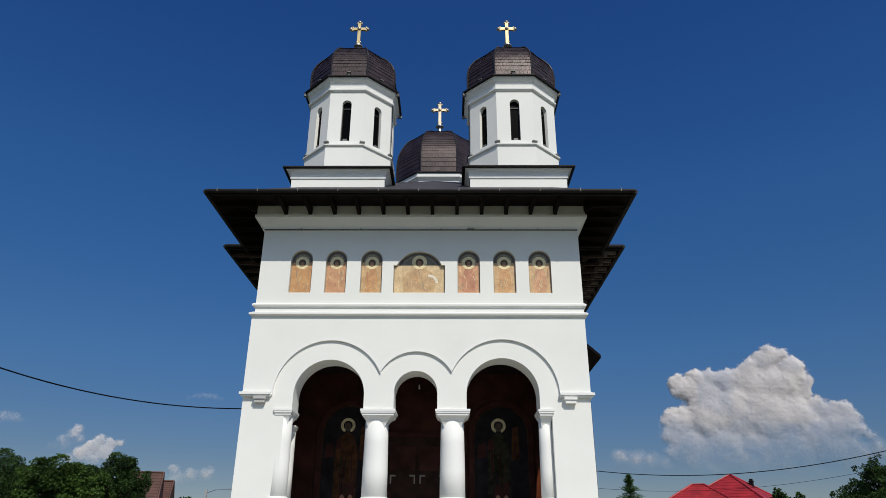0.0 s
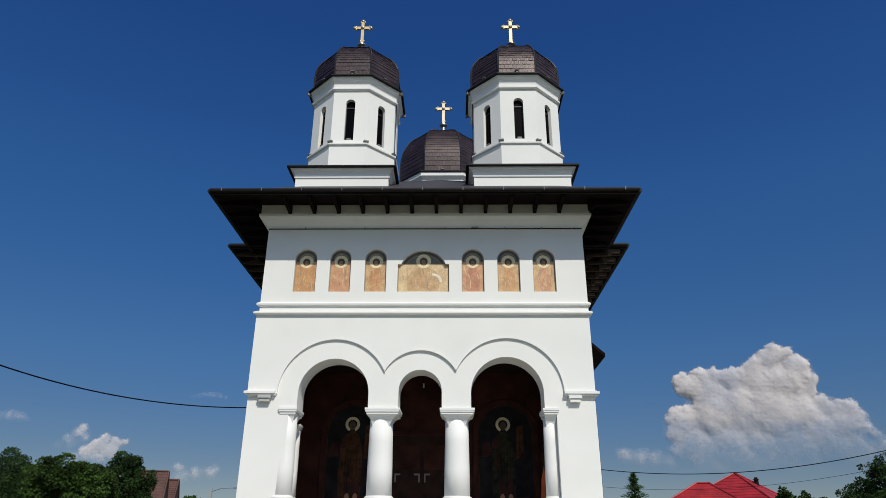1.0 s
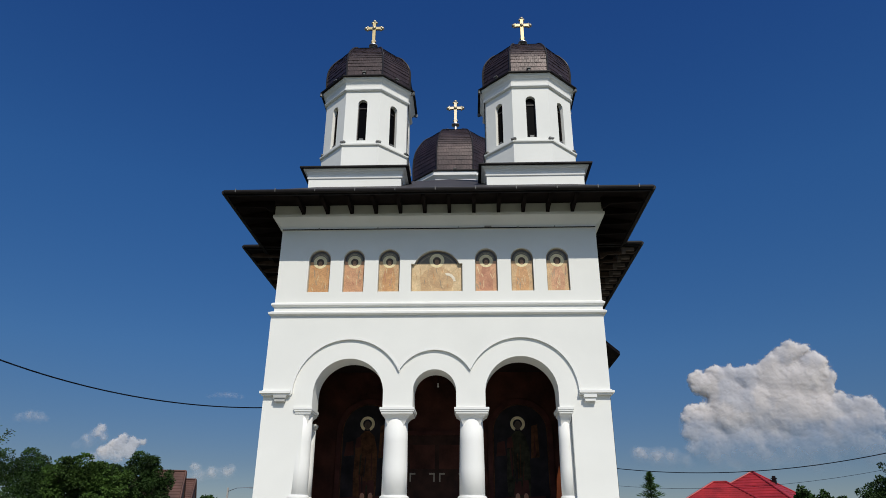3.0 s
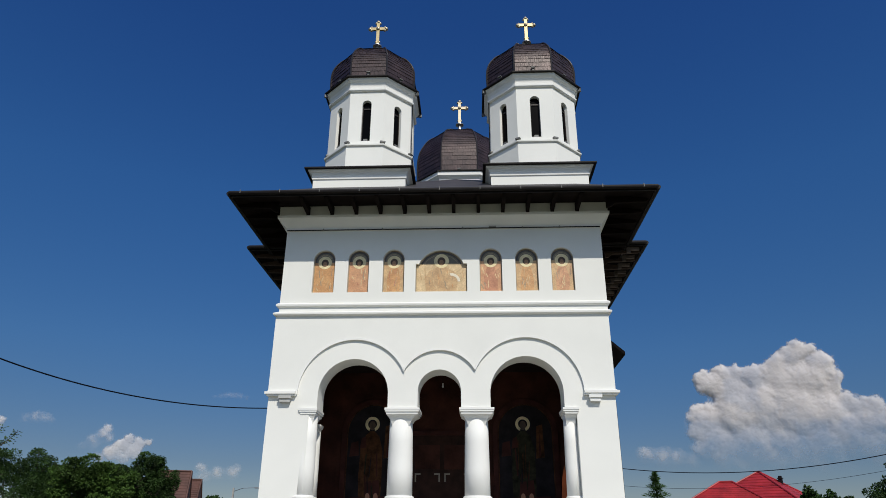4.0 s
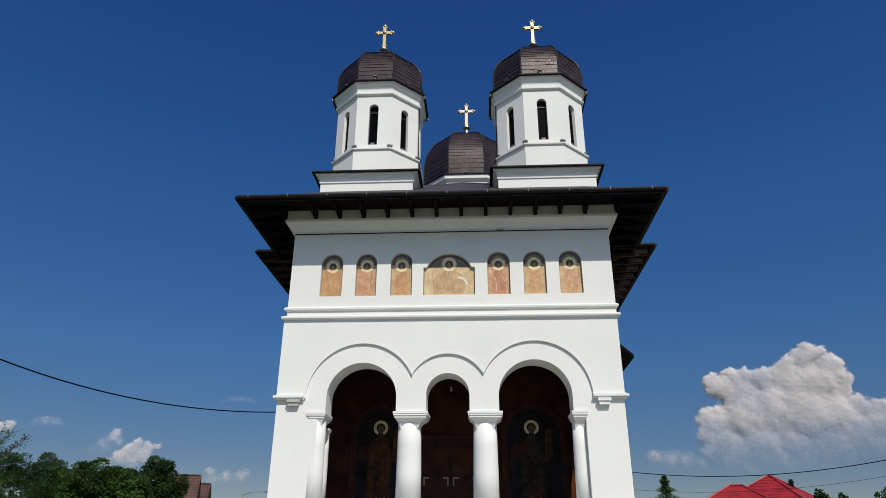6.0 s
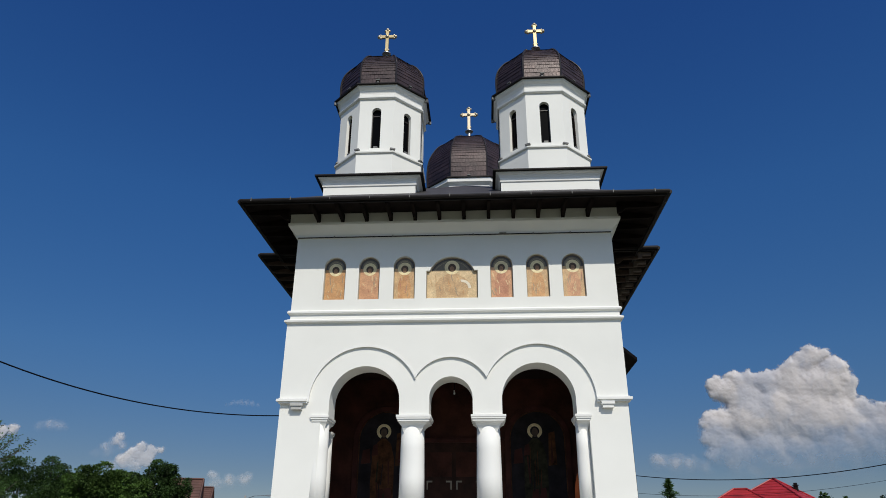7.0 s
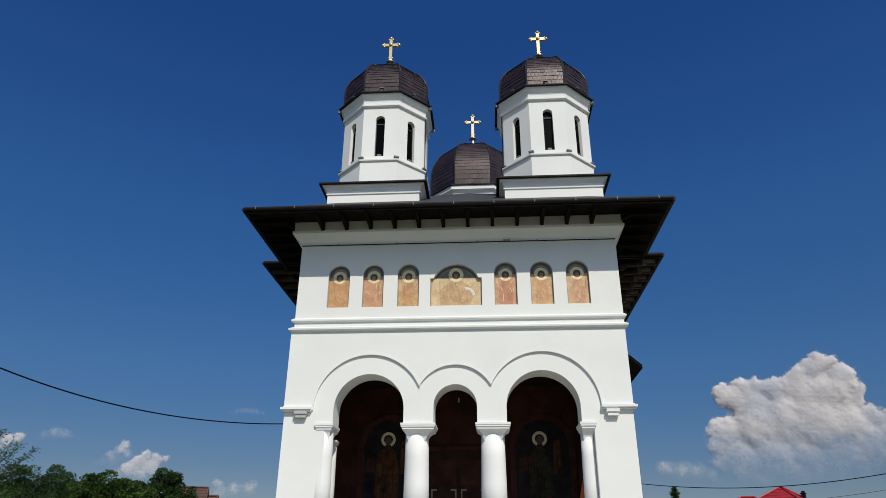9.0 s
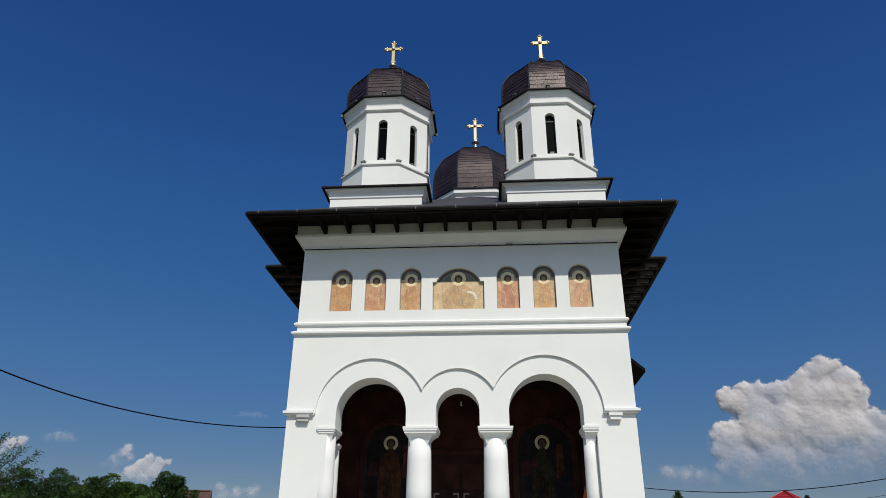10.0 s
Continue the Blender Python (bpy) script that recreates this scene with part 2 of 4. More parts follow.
MID_R, MID_Z = 0.515, 4.645
CAP = 4.25
BACK = 3.0

# front wall with its three openings
o = [(LOW_LEFT, 0.0), (-3.12, 0.0), (-3.12, CAP), (AX - SIDE_X - SIDE_R + 0.025, CAP)]
o += arc(AX - SIDE_X + 0.015, SIDE_Z - 0.012, SIDE_R - 0.010, 180, 0, 32) + [(AX - SIDE_X + SIDE_R + 0.005, CAP), (AX - MID_R, CAP)]
o += arc(AX, MID_Z, MID_R, 180, 0, 28) + [(AX + MID_R, CAP), (AX + SIDE_X - SIDE_R - 0.022, CAP)]
o += arc(AX + SIDE_X - 0.01, SIDE_Z + 0.015, SIDE_R + 0.012, 180, 0, 32) + [(AX + SIDE_X + SIDE_R + 0.002, CAP), (3.17, CAP), (3.17, 0.0), (HALF, 0.0), (HALF, 6.62), (LOW_LEFT, 6.62)]
bm = bmesh.new()
slab(bm, o, 0.05, 0.72)
part("arcade_wall", bm, PLASTER, church)
bm = bmesh.new()
box(bm, LEFT, HALF, 0.155, 0.72, 6.62, 9.45)
part("attic_wall", bm, PLASTER, church)

# the wall above, a hand proud of the arches
Z_SILL, Z_TOP = 7.13, 8.29
OUT_S, OUT_M = 1.33, 0.98
xs = SIDE_X
best = min((abs(math.hypot(x - xs, z - SIDE_Z) - OUT_S), x, z) for x, z in arc(0, MID_Z, OUT_M, 0, 90, 900))
vx, vz = best[1], best[2]
a_s = math.degrees(math.atan2(vz - SIDE_Z, vx - xs))
a_m = math.degrees(math.atan2(vz - MID_Z, vx))
o = [(LOW_LEFT - 0.01, 4.56), (AX - xs - OUT_S, 4.56)] + arc(AX - xs + 0.01, SIDE_Z - 0.03, OUT_S - 0.005, 180, 180 - a_s, 32)
o += arc(AX, MID_Z, OUT_M, 180 - a_m, a_m, 24)[1:] + arc(AX + xs, SIDE_Z, OUT_S, a_s, 0, 32)[1:]
o += [(AX + xs + OUT_S, 4.56), (HALF + 0.01, 4.56), (HALF + 0.01, Z_SILL), (LEFT - 0.01, Z_SILL), (LEFT - 0.01, 6.60), (LOW_LEFT - 0.01, 6.60)]
bm = bmesh.new()
slab(bm, o, 0.0, 0.10)
part("upper_wall", bm, PLASTER, church)

# a thin roll along each arch's edge
for hx_, hz_, hr_, h0_, h1_ in ((AX - xs + 0.01, SIDE_Z - 0.03, OUT_S - 0.005, 180, 181.5 - a_s), (AX, MID_Z, OUT_M, 178.5 - a_m, a_m + 1.5), (AX + xs, SIDE_Z, OUT_S, a_s - 1.5, 0)):
    bm = bmesh.new()
    slab(bm, arc(hx_, hz_, hr_ + 0.045, h0_, h1_, 32) + arc(hx_, hz_, hr_ - 0.002, h1_, h0_, 32), -0.013 if hx_ == AX else -0.010, 0.006 if hx_ == AX else 0.004)
    part("hood_mould", bm, TRIM, church)

# icon niches: left edge, right edge; the middle one is wide with shoulders
NICHES = [(-3.30, -2.74), (-2.40, -1.86), (-1.50, -0.95), (-0.66, 0.65), (0.97, 1.54), (1.88, 2.45), (2.78, 3.35)]


def niche_outline(x0, x1, inset=0.0):
    c, h = (x0 + x1) / 2, (x1 - x0) / 2 - inset
    if x1 - x0 > 1:
        r, a0 = 0.617 - inset, 22.6
        q = arc(c, 7.643, r, 180 - a0, a0, 28)
        return [(c - h, Z_SILL + inset), (c - h, 7.88 - inset)] + q + [(c + h, 7.88 - inset), (c + h, Z_SILL + inset)]
    return [(c - h, Z_SILL + inset)] + arc(c, Z_TOP - h - inset, h, 180, 0, 20) + [(c + h, Z_SILL + inset)]


o = [(LEFT - 0.01, Z_SILL)]
for x0, x1 in NICHES:
    o += niche_outline(x0, x1)
o += [(HALF + 0.01, Z_SILL), (HALF + 0.01, 8.90), (LEFT - 0.01, 8.90)]
bm = bmesh.new()
slab(bm, o, 0.0, 0.16)
part("icon_wall", bm, PLASTER, church)


def profile_front(name, prof, x0, x1, mat, depth=2.6):
    """A moulding of (out, z) along the front, returned along both sides."""
    bm = bmesh.new()
    rings = []
    for out, z in prof:
        rings.append([(x0 - out, -out, z), (x1 + out, -out, z), (x1 + out, depth, z), (x0 - out, depth, z)])
    loft(bm, rings)
    return part(name, bm, mat, church)


profile_front("string_course", [(0.012, 6.735), (0.035, 6.745), (0.066, 6.765), (0.07, 6.805), (0.03, 6.84), (0.012, 6.85)], LEFT - 0.015, HALF, TRIM)
profile_front("string_course", [(0.012, 6.505), (0.045, 6.515), (0.088, 6.535), (0.092, 6.575), (0.03, 6.61), (0.012, 6.62)], LOW_LEFT + 0.02, HALF, TRIM)
profile_front("cornice", [(0.012, 8.84), (0.045, 8.845), (0.05, 8.895), (0.035, 8.905), (0.06, 8.94), (0.12, 9.0), (0.19, 9.08), (0.235, 9.13), (0.24, 9.2), (0.2, 9.22), (0.2, 9.5)], LEFT, HALF, TRIM)
bm = bmesh.new()
box(bm, LEFT, HALF, -0.055, -0.033, 8.835, 8.858)
part("light_strip", bm, EDGE, church, "thin dark lamp strip under the cornice")

for x in (-3.1, -1.55, 0.55, 2.1, 3.05):
    bm = bmesh.new()
    box(bm, x - 0.012, x + 0.012, -0.062, -0.03, 8.83, 8.885)
    part("strip_clip", bm, DULL_STEEL, church)
bm = bmesh.new()
box(bm, 1.23, 1.41, -0.085, -0.03, 8.862, 8.89)
part("floodlight", bm, CONCRETE, church, "small grey floodlight on the cornice")
bm = bmesh.new()
tube(bm, [(HALF + 0.03, 0.25, 0.1), (HALF + 0.03, 0.25, 4.5)], 0.018, 6)
part("conductor_pipe", bm, CABLE, church, "thin dark conductor pipe at the corner")

# imposts at the corners with a small corbel each
for s in (-1, 1):
    bm = bmesh.new()
    xi, xo = s * (3.37 if s > 0 else 3.46), (HALF + 0.09 if s > 0 else LOW_LEFT - 0.07)
    lo, hi = min(xi, xo), max(xi, xo)
    for d, z0, z1 in ((0.05, 4.53, 4.57), (0.09, 4.57, 4.625), (0.04, 4.625, 4.65)):
        box(bm, lo - (0 if s > 0 else d - 0.09), hi + (0 if s < 0 else d - 0.09), -d, 0.9, z0, z1)
    imp = part("impost", bm, TRIM, church)
    bm = bmesh.new()
    cx = 3.61 if s > 0 else -3.70
    box(bm, cx - 0.15, cx + 0.15, -0.10, 0.08, 4.46, 4.526)
    box(bm, cx - 0.125, cx + 0.125, -0.07, 0.08, 4.38, 4.46)
    part("corbel", bm, TRIM if s > 0 else CORBEL_GREY, imp, "" if s > 0 else "grey stepped corbel")


def column(cx, cy, r, capx, capy, top=CAP):
    """A round column with a cushion capital (capx, capy: its reach in x and y) and a base ring; returns the shaft."""
    bm = bmesh.new()
    loft(bm, [circle(cx, cy, z, rr, 48) for z, rr in ((2.20, r * 1.06), (2.9, r * 1.045), (3.5, r * 1.01), (top - 0.16, r * 0.97))])
    for f in bm.faces:
        f.smooth = len(f.verts) == 4
    shaft = part("column", bm, TRIM, church)
    bm = bmesh.new()
    foot_ = r * 0.62
    rings = []
    for f, z in ((0.08, -0.42), (0.27, -0.32), (0.50, -0.225), (0.70, -0.18), (1.0, -0.14)):
        x0, x1 = (cx - foot_) * (1 - f) + (capx[0] + 0.04) * f, (cx + foot_) * (1 - f) + (capx[1] - 0.04) * f
        y0, y1 = (cy - foot_) * (1 - f) + (capy[0] + 0.04) * f, (cy + foot_) * (1 - f) + (capy[1] - 0.04) * f
        rings.append([(x0, y0, top + z), (x1, y0, top + z), (x1, y1, top + z), (x0, y1, top + z)])
    loft(bm, rings)
    for d, z0, z1 in ((0.036, -0.14, -0.09), (0.012, -0.09, -0.05), (0.0, -0.05, 0.001)):
        box(bm, capx[0] + d, capx[1] - d, capy[0] + d, capy[1] - d, top + z0, top + z1)
    part("capital", bm, TRIM, shaft)
    bm = bmesh.new()
    b = r / 0.272
    loft(bm, [circle(cx, cy, z, rr * b) for z, rr in ((2.09, 0.39), (2.16, 0.39), (2.21, 0.37), (2.24, 0.33), (2.27, 0.335), (2.30, 0.32), (2.32, 0.285))])
    part("base", bm, TRIM, shaft)
    return shaft


for cx, mid_ in ((AX - 0.92, AX - 0.875), (AX + 0.872, AX + 0.88)):
    column(cx, 0.40, 0.278, (mid_ - 0.41, mid_ + 0.41), (-0.01, 0.81))
column(-3.185, 0.29, 0.235, (-3.36, -2.915), (-0.007, 0.78))
column(3.03, 0.33, 0.160, (2.845, 3.225), (-0.007, 0.78))
column(-3.20, 1.20, 0.145, (-3.36, -3.035), (1.035, 1.365), 4.02)

# parapet between the columns, porch floor and steps
for x0, x1 in ((-3.12, AX - 0.52), (AX + 0.52, 3.17)):
    bm = bmesh.new()
    box(bm, x0, x1, 0.08, 0.70, 1.0, 2.03)
    box(bm, x0, x1, 0.0, 0.78, 2.03, 2.10)
    part("parapet", bm, PLASTER, church)
bm = bmesh.new()
box(bm, -HALF + 0.01, HALF - 0.01, 0.09, BACK, 0.0, 1.0)
part("porch_floor", bm, PAVING, church)
for i in range(6):
    bm = bmesh.new()
    box(bm, -1.4, 1.33, -0.30 * (6 - i) + 0.08, 0.085, i * 0.17 + 0.02, (i + 1) * 0.17 + (0 if i < 5 else -0.02))
    part("step", bm, CONCRETE, church)

# porch inside: side walls, ceiling, painted back wall with the door
for s in (-1, 1):
    bm = bmesh.new()
    a, b = (LEFT + 0.02, LEFT + 0.62) if s < 0 else (HALF - 0.62, HALF - 0.02)
    box(bm, a, b, 0.721, BACK + 0.5, 0.0, 9.44)
    part("porch_side_wall", bm, PLASTER, church)
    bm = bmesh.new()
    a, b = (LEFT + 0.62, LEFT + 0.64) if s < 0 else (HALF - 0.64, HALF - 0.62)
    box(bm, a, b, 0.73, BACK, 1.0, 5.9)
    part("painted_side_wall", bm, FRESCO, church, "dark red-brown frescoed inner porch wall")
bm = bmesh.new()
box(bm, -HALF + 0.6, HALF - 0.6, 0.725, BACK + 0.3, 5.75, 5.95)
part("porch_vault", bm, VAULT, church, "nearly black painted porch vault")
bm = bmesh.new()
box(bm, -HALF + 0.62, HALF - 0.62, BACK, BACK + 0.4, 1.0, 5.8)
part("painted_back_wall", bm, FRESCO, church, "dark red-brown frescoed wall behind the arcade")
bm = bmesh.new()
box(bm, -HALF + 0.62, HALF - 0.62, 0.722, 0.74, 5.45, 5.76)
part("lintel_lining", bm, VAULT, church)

for s, cx, hx in ((-1, -1.96, -2.02), (1, 2.17, 2.11)):
    bm = bmesh.new()
    w, zc = 0.75, 4.10
    slab(bm, [(cx - w, 1.2)] + arc(cx, zc, w, 180, 0, 24) + [(cx + w, 1.2)], BACK - 0.03, BACK + 0.01)
    pan = part("fresco_panel", bm, FRESCO_BLUE, church, "arched dark blue wall painting of a haloed shape")
    for r0, r1, out, mt in ((w, w + 0.13, 0.07, FRESCO_RED), (w - 0.03, w - 0.005, 0.038, FRESCO_OCHRE), (w + 0.16, w + 0.30, 0.02, FRESCO)):
        bm = bmesh.new()
        outer = [(cx - r1, 1.2)] + arc(cx, zc, r1, 180, 0, 24) + [(cx + r1, 1.2)]
        inner = [(cx + r0, 1.2)] + arc(cx, zc, r0, 0, 180, 24) + [(cx - r0, 1.2)]
        slab(bm, outer + inner, BACK - out, BACK + 0.01)
        part("border", bm, mt, pan)
    bm = bmesh.new()
    slab(bm, arc(hx, 4.31, 0.20, -65, 245, 28) + arc(hx, 4.31, 0.125, 245, -65, 28), BACK - 0.045, BACK - 0.02)
    part("halo", bm, HALO, pan)
    bm = bmesh.new()
    slab(bm, [(hx + 0.085 * math.cos(a), 4.27 + 0.12 * math.sin(a)) for a in [2 * math.pi * i / 20 for i in range(20)]], BACK - 0.052, BACK - 0.03)
    part("dark_oval", bm, FACE, pan)
    bm = bmesh.new()
    slab(bm, [(hx - 0.25, 1.3), (hx - 0.33, 2.9), (hx - 0.30, 3.7), (hx - 0.18, 4.0), (hx - 0.06, 4.12), (hx + 0.06, 4.12), (hx + 0.2, 3.98), (hx + 0.3, 3.6), (hx + 0.3, 2.7), (hx + 0.2, 1.3)], BACK - 0.04, BACK - 0.02)
    robe = part("robe_shape", bm, FRESCO_OCHRE if s < 0 else FRESCO_GREEN, pan)
    rf = random.Random(40 + s)
    for q in range(11):
        x0, z0, lean = hx + rf.uniform(-0.22, 0.18), rf.uniform(2.0, 3.2), rf.uniform(-0.05, 0.05)
        hh, ww = rf.uniform(0.35, 0.8), rf.uniform(0.018, 0.04)
        bm = bmesh.new()
        slab(bm, [(x0, z0), (x0 + ww, z0 + 0.03), (x0 + ww + lean, z0 + hh), (x0 + lean, z0 + hh - 0.06)], BACK - 0.047 - 0.0004 * q, BACK - 0.03)
        part("robe_fold", bm, (FRESCO_RED, FRESCO_GREEN, FRESCO_OCHRE, FRESCO_BLUE)[q % 4], robe)
    for x0, x1, z0, z1, mt in ((-0.60, -0.34, 3.45, 3.86, FRESCO_RED), (0.33, 0.56, 3.4, 4.30, FRESCO_OCHRE), (0.40, 0.47, 3.45, 4.2, FRESCO_RED), (-0.70, 0.70, 1.3, 2.45, FRESCO_RED),
                               (-0.16, 0.26, 2.45, 2.85, FRESCO_RED), (-0.32, -0.14, 3.66, 3.98, FRESCO_RED), (0.02, 0.07, 2.9, 3.8, FRESCO_OCHRE)):
        bm = bmesh.new()
        slab(bm, [(hx + x0, z0), (hx + x1, z0 + 0.03), (hx + x1 - 0.03, z1), (hx + x0 + 0.04, z1 - 0.05)], BACK - 0.0445 - 0.001 * abs(x0), BACK - 0.02)
        part("painted_patch", bm, mt, pan)
    for x0 in (-0.06, 0.16):
        bm = bmesh.new()
        slab(bm, [(hx + x0 + 0.06 * math.cos(a), 2.42 + 0.10 * math.sin(a)) for a in [2 * math.pi * i / 16 for i in range(16)]], BACK - 0.052, BACK - 0.03)
        part("pale_patch", bm, MOSAIC_RED, pan)

# ---- eaves, rafters and roofs ----
EAVE_X, EAVE_Y, EAVE_Z = 5.24, -1.12, 9.29


def hip_roof(name, x0, x1, y0, y1, z, apex, ridge_back, mat):
    """A hipped roof with boarded underside and a dark edge; apex (x, y, z) at the front end of the ridge."""
    th = 0.12
    bm = bmesh.new()
    v = [bm.verts.new(p) for p in ((x0, y0, z + th), (x1, y0, z + th), (x1, y1, z + th), (x0, y1, z + th), apex, (apex[0], ridge_back, apex[2]))]
    for f in ((0, 1, 4), (1, 2, 5, 4), (3, 0, 4, 5), (2, 3, 5)):
        bm.faces.new([v[i] for i in f])
    return part(name, bm, mat, church)


porch_roof = hip_roof("porch_roof", -EAVE_X, EAVE_X + 0.05, EAVE_Y, 5.5, EAVE_Z, (0.25, 4.12, 12.62), 8.0, ROOF)
nave_roof = hip_roof("nave_roof", -5.80, 5.80, 2.30, 24, EAVE_Z, (0.3, 7.0, 12.9), 19.0, ROOF)


def eave(name, x0, x1, y0, y1, wall, ywall, rise=0.15):
    """Boarded soffit, fascia, gutter and rafter tails along the front and the two sides."""
    bm = bmesh.new()
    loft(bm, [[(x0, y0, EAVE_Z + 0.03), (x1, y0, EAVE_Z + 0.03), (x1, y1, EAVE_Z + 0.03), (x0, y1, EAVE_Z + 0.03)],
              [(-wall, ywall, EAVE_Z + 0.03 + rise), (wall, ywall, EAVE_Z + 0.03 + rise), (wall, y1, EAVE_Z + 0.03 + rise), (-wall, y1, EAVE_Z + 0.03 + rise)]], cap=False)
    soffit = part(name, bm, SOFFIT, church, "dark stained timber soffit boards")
    for q in ((x0 - 0.02, x1 + 0.02, y0 - 0.03, y0), (x0 - 0.03, x0, y0, y1), (x1, x1 + 0.03, y0, y1)):
        bm = bmesh.new()
        box(bm, *q, EAVE_Z, EAVE_Z + 0.13)
        part("fascia", bm, EDGE, soffit)
    zg = EAVE_Z + 0.085
    for a, b in (((x0 - 0.06, y0 - 0.08, zg), (x1 + 0.06, y0 - 0.08, zg)), ((x0 - 0.08, y0 - 0.06, zg), (x0 - 0.08, y1, zg)), ((x1 + 0.08, y0 - 0.06, zg), (x1 + 0.08, y1, zg))):
        bm = bmesh.new()
        tube(bm, [a, b], 0.055, 10)
        part("gutter", bm, EDGE, soffit)
    return soffit


soffit = eave("porch_soffit", -EAVE_X, EAVE_X + 0.05, EAVE_Y, 3.2, HALF + 0.19, -0.19)
nave_soffit = eave("nave_soffit", -5.80, 5.80, 2.30, 22, 4.65, 3.4)


def rafter_mesh(length, wood):
    """A timber rafter end with a shaped nose, running along +y from its outer end."""
    bm = bmesh.new()
    prof = [(0.0, -0.05), (0.06, -0.075), (length - 0.22, -0.10), (length - 0.10, -0.20), (length, -0.22), (length, 0.12), (0.0, 0.0)]
    a = [bm.verts.new((-0.045, y, z)) for y, z in prof]
    b = [bm.verts.new((0.045, y, z)) for y, z in prof]
    bm.faces.new(a), bm.faces.new(list(reversed(b)))
    for i in range(len(a)):
        j = (i + 1) % len(a)
        bm.faces.new((a[i], b[i], b[j], a[j]))
    bmesh.ops.recalc_face_normals(bm, faces=bm.faces)
    me = bpy.data.meshes.new("rafter")
    bm.to_mesh(me)
    bm.free()
    me.materials.append(wood)
    return me


# nave rafters take the lighter timber in place of sunlight
RAFTER, NAVE_RAFTER = rafter_mesh(1.04, SOFFIT), rafter_mesh(1.04, LIT_RAFTER_WOOD)


def rafter(parent, x, y, turn, mesh=RAFTER):
    ob = new("rafter", mesh)
    ob.parent = parent
    ob.matrix_local = pose(x, y, EAVE_Z + 0.035, 0, 0, turn)


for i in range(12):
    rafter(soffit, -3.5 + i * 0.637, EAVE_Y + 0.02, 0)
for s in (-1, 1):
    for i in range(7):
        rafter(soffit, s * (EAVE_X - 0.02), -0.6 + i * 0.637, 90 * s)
    for i in range(20):
        rafter(nave_soffit, s * 5.78, 2.75 + i * 0.637, 90 * s, NAVE_RAFTER)
# pale blocks added so the outer rafter ends look sunlit
bm = bmesh.new()
box(bm, -0.055, 0.055, 0.10, 0.42, -0.115, -0.03)
box(bm, -0.055, 0.055, 0.36, 0.46, -0.20, -0.03)
tail = part("rafter_tail", bm, LIT_TAIL_WOOD, nave_soffit, "rafter tail coloured pale to stand for sunlight")
tail.matrix_local = pose(5.78, 2.43, EAVE_Z + 0.035, 0, 0, 90)
for i in range(20):
    ob = new("rafter_tail", tail.data)
    ob.parent = nave_soffit
    ob.matrix_local = pose(5.78, 3.07 + i * 0.637, EAVE_Z + 0.035, 0, 0, 90)
for i in range(11):
    bm = bmesh.new()
    x = -5.0 + i * 1.0
    box(bm, x - 0.009, x + 0.009, EAVE_Y - 0.140, EAVE_Y - 0.02, EAVE_Z + 0.055, EAVE_Z + 0.146)
    part("gutter_bracket", bm, DULL_STEEL, soffit)

# nave and side apse
bm = bmesh.new()
box(bm, -4.65, 4.65, 3.4, 22, 0, 9.5)
part("nave_wall", bm, PLASTER, church)
bm = bmesh.new()
AP = [(4.0, 9.6), (5.4, 11.2), (5.7, 11.9), (5.7, 13.4), (5.2, 14.6), (4.0, 15.6)]
loft(bm, [[(x, y, z) for x, y in AP] for z in (0, 8.4)])
part("apse_wall", bm, PLASTER, church)
bm = bmesh.new()
AE = [(4.0, 7.4), (6.10, 9.46), (6.97, 11.15), (7.0, 13.8), (6.2, 15.6), (4.0, 17.0)]
rs = loft(bm, [[(x, y, 8.28) for x, y in AE], [(x, y, 8.42) for x, y in AE]])
top = bm.verts.new((4.2, 12.2, 10.4))
for i in range(len(AE)):
    bm.faces.new((rs[1][i], rs[1][(i + 1) % len(AE)], top))
part("apse_roof", bm, SOFFIT, church)


# ---- belfries and domes ----
def drum_window(parent, cx, cy, apo, side, z0, z1, w, depth=0.14):
    """A narrow round-headed window in one of the eight sides: reveal, glass, frame bars and sill lamp."""
    a = 2 * math.pi * side / 8
    m = Matrix.Translation((cx, cy, 0)) @ Matrix.Rotation(a, 4, "Z")
    yf = -apo
    bm = bmesh.new()
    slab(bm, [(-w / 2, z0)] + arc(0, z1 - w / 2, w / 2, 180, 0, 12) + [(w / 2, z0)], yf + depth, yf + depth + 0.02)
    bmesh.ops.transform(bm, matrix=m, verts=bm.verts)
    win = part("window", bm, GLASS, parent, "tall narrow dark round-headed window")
    return win


def drum_side(bm, cx, cy, apo, side, z0, z1, wz0, wz1, w):
    """One side of the drum with its window opening and the reveal of that opening."""
    h = apo * math.tan(math.pi / 8)
    head = arc(0, wz1 - w / 2, w / 2, 180, 90, 8)
    left = [(-h, z0), (0, z0), (0, wz0), (-w / 2, wz0)] + head + [(0, z1), (-h, z1)]
    m = Matrix.Translation((cx, cy, 0)) @ Matrix.Rotation(2 * math.pi * side / 8, 4, "Z")

    def at(x, y, z):
        return bm.verts.new(m @ Vector((x, y, z)))

    for s in (1, -1):
        f = bm.faces.new([at(s * x, -apo, z) for x, z in left])
        bm.normal_update()
        bmesh.ops.triangulate(bm, faces=[f])
        edge = [(0, wz0), (-w / 2, wz0)] + head
        for (xa, za), (xb, zb) in zip(edge, edge[1:]):
            bm.faces.new((at(s * xa, -apo, za), at(s * xb, -apo, zb), at(s * xb, -apo + 0.2, zb), at(s * xa, -apo + 0.2, za)))


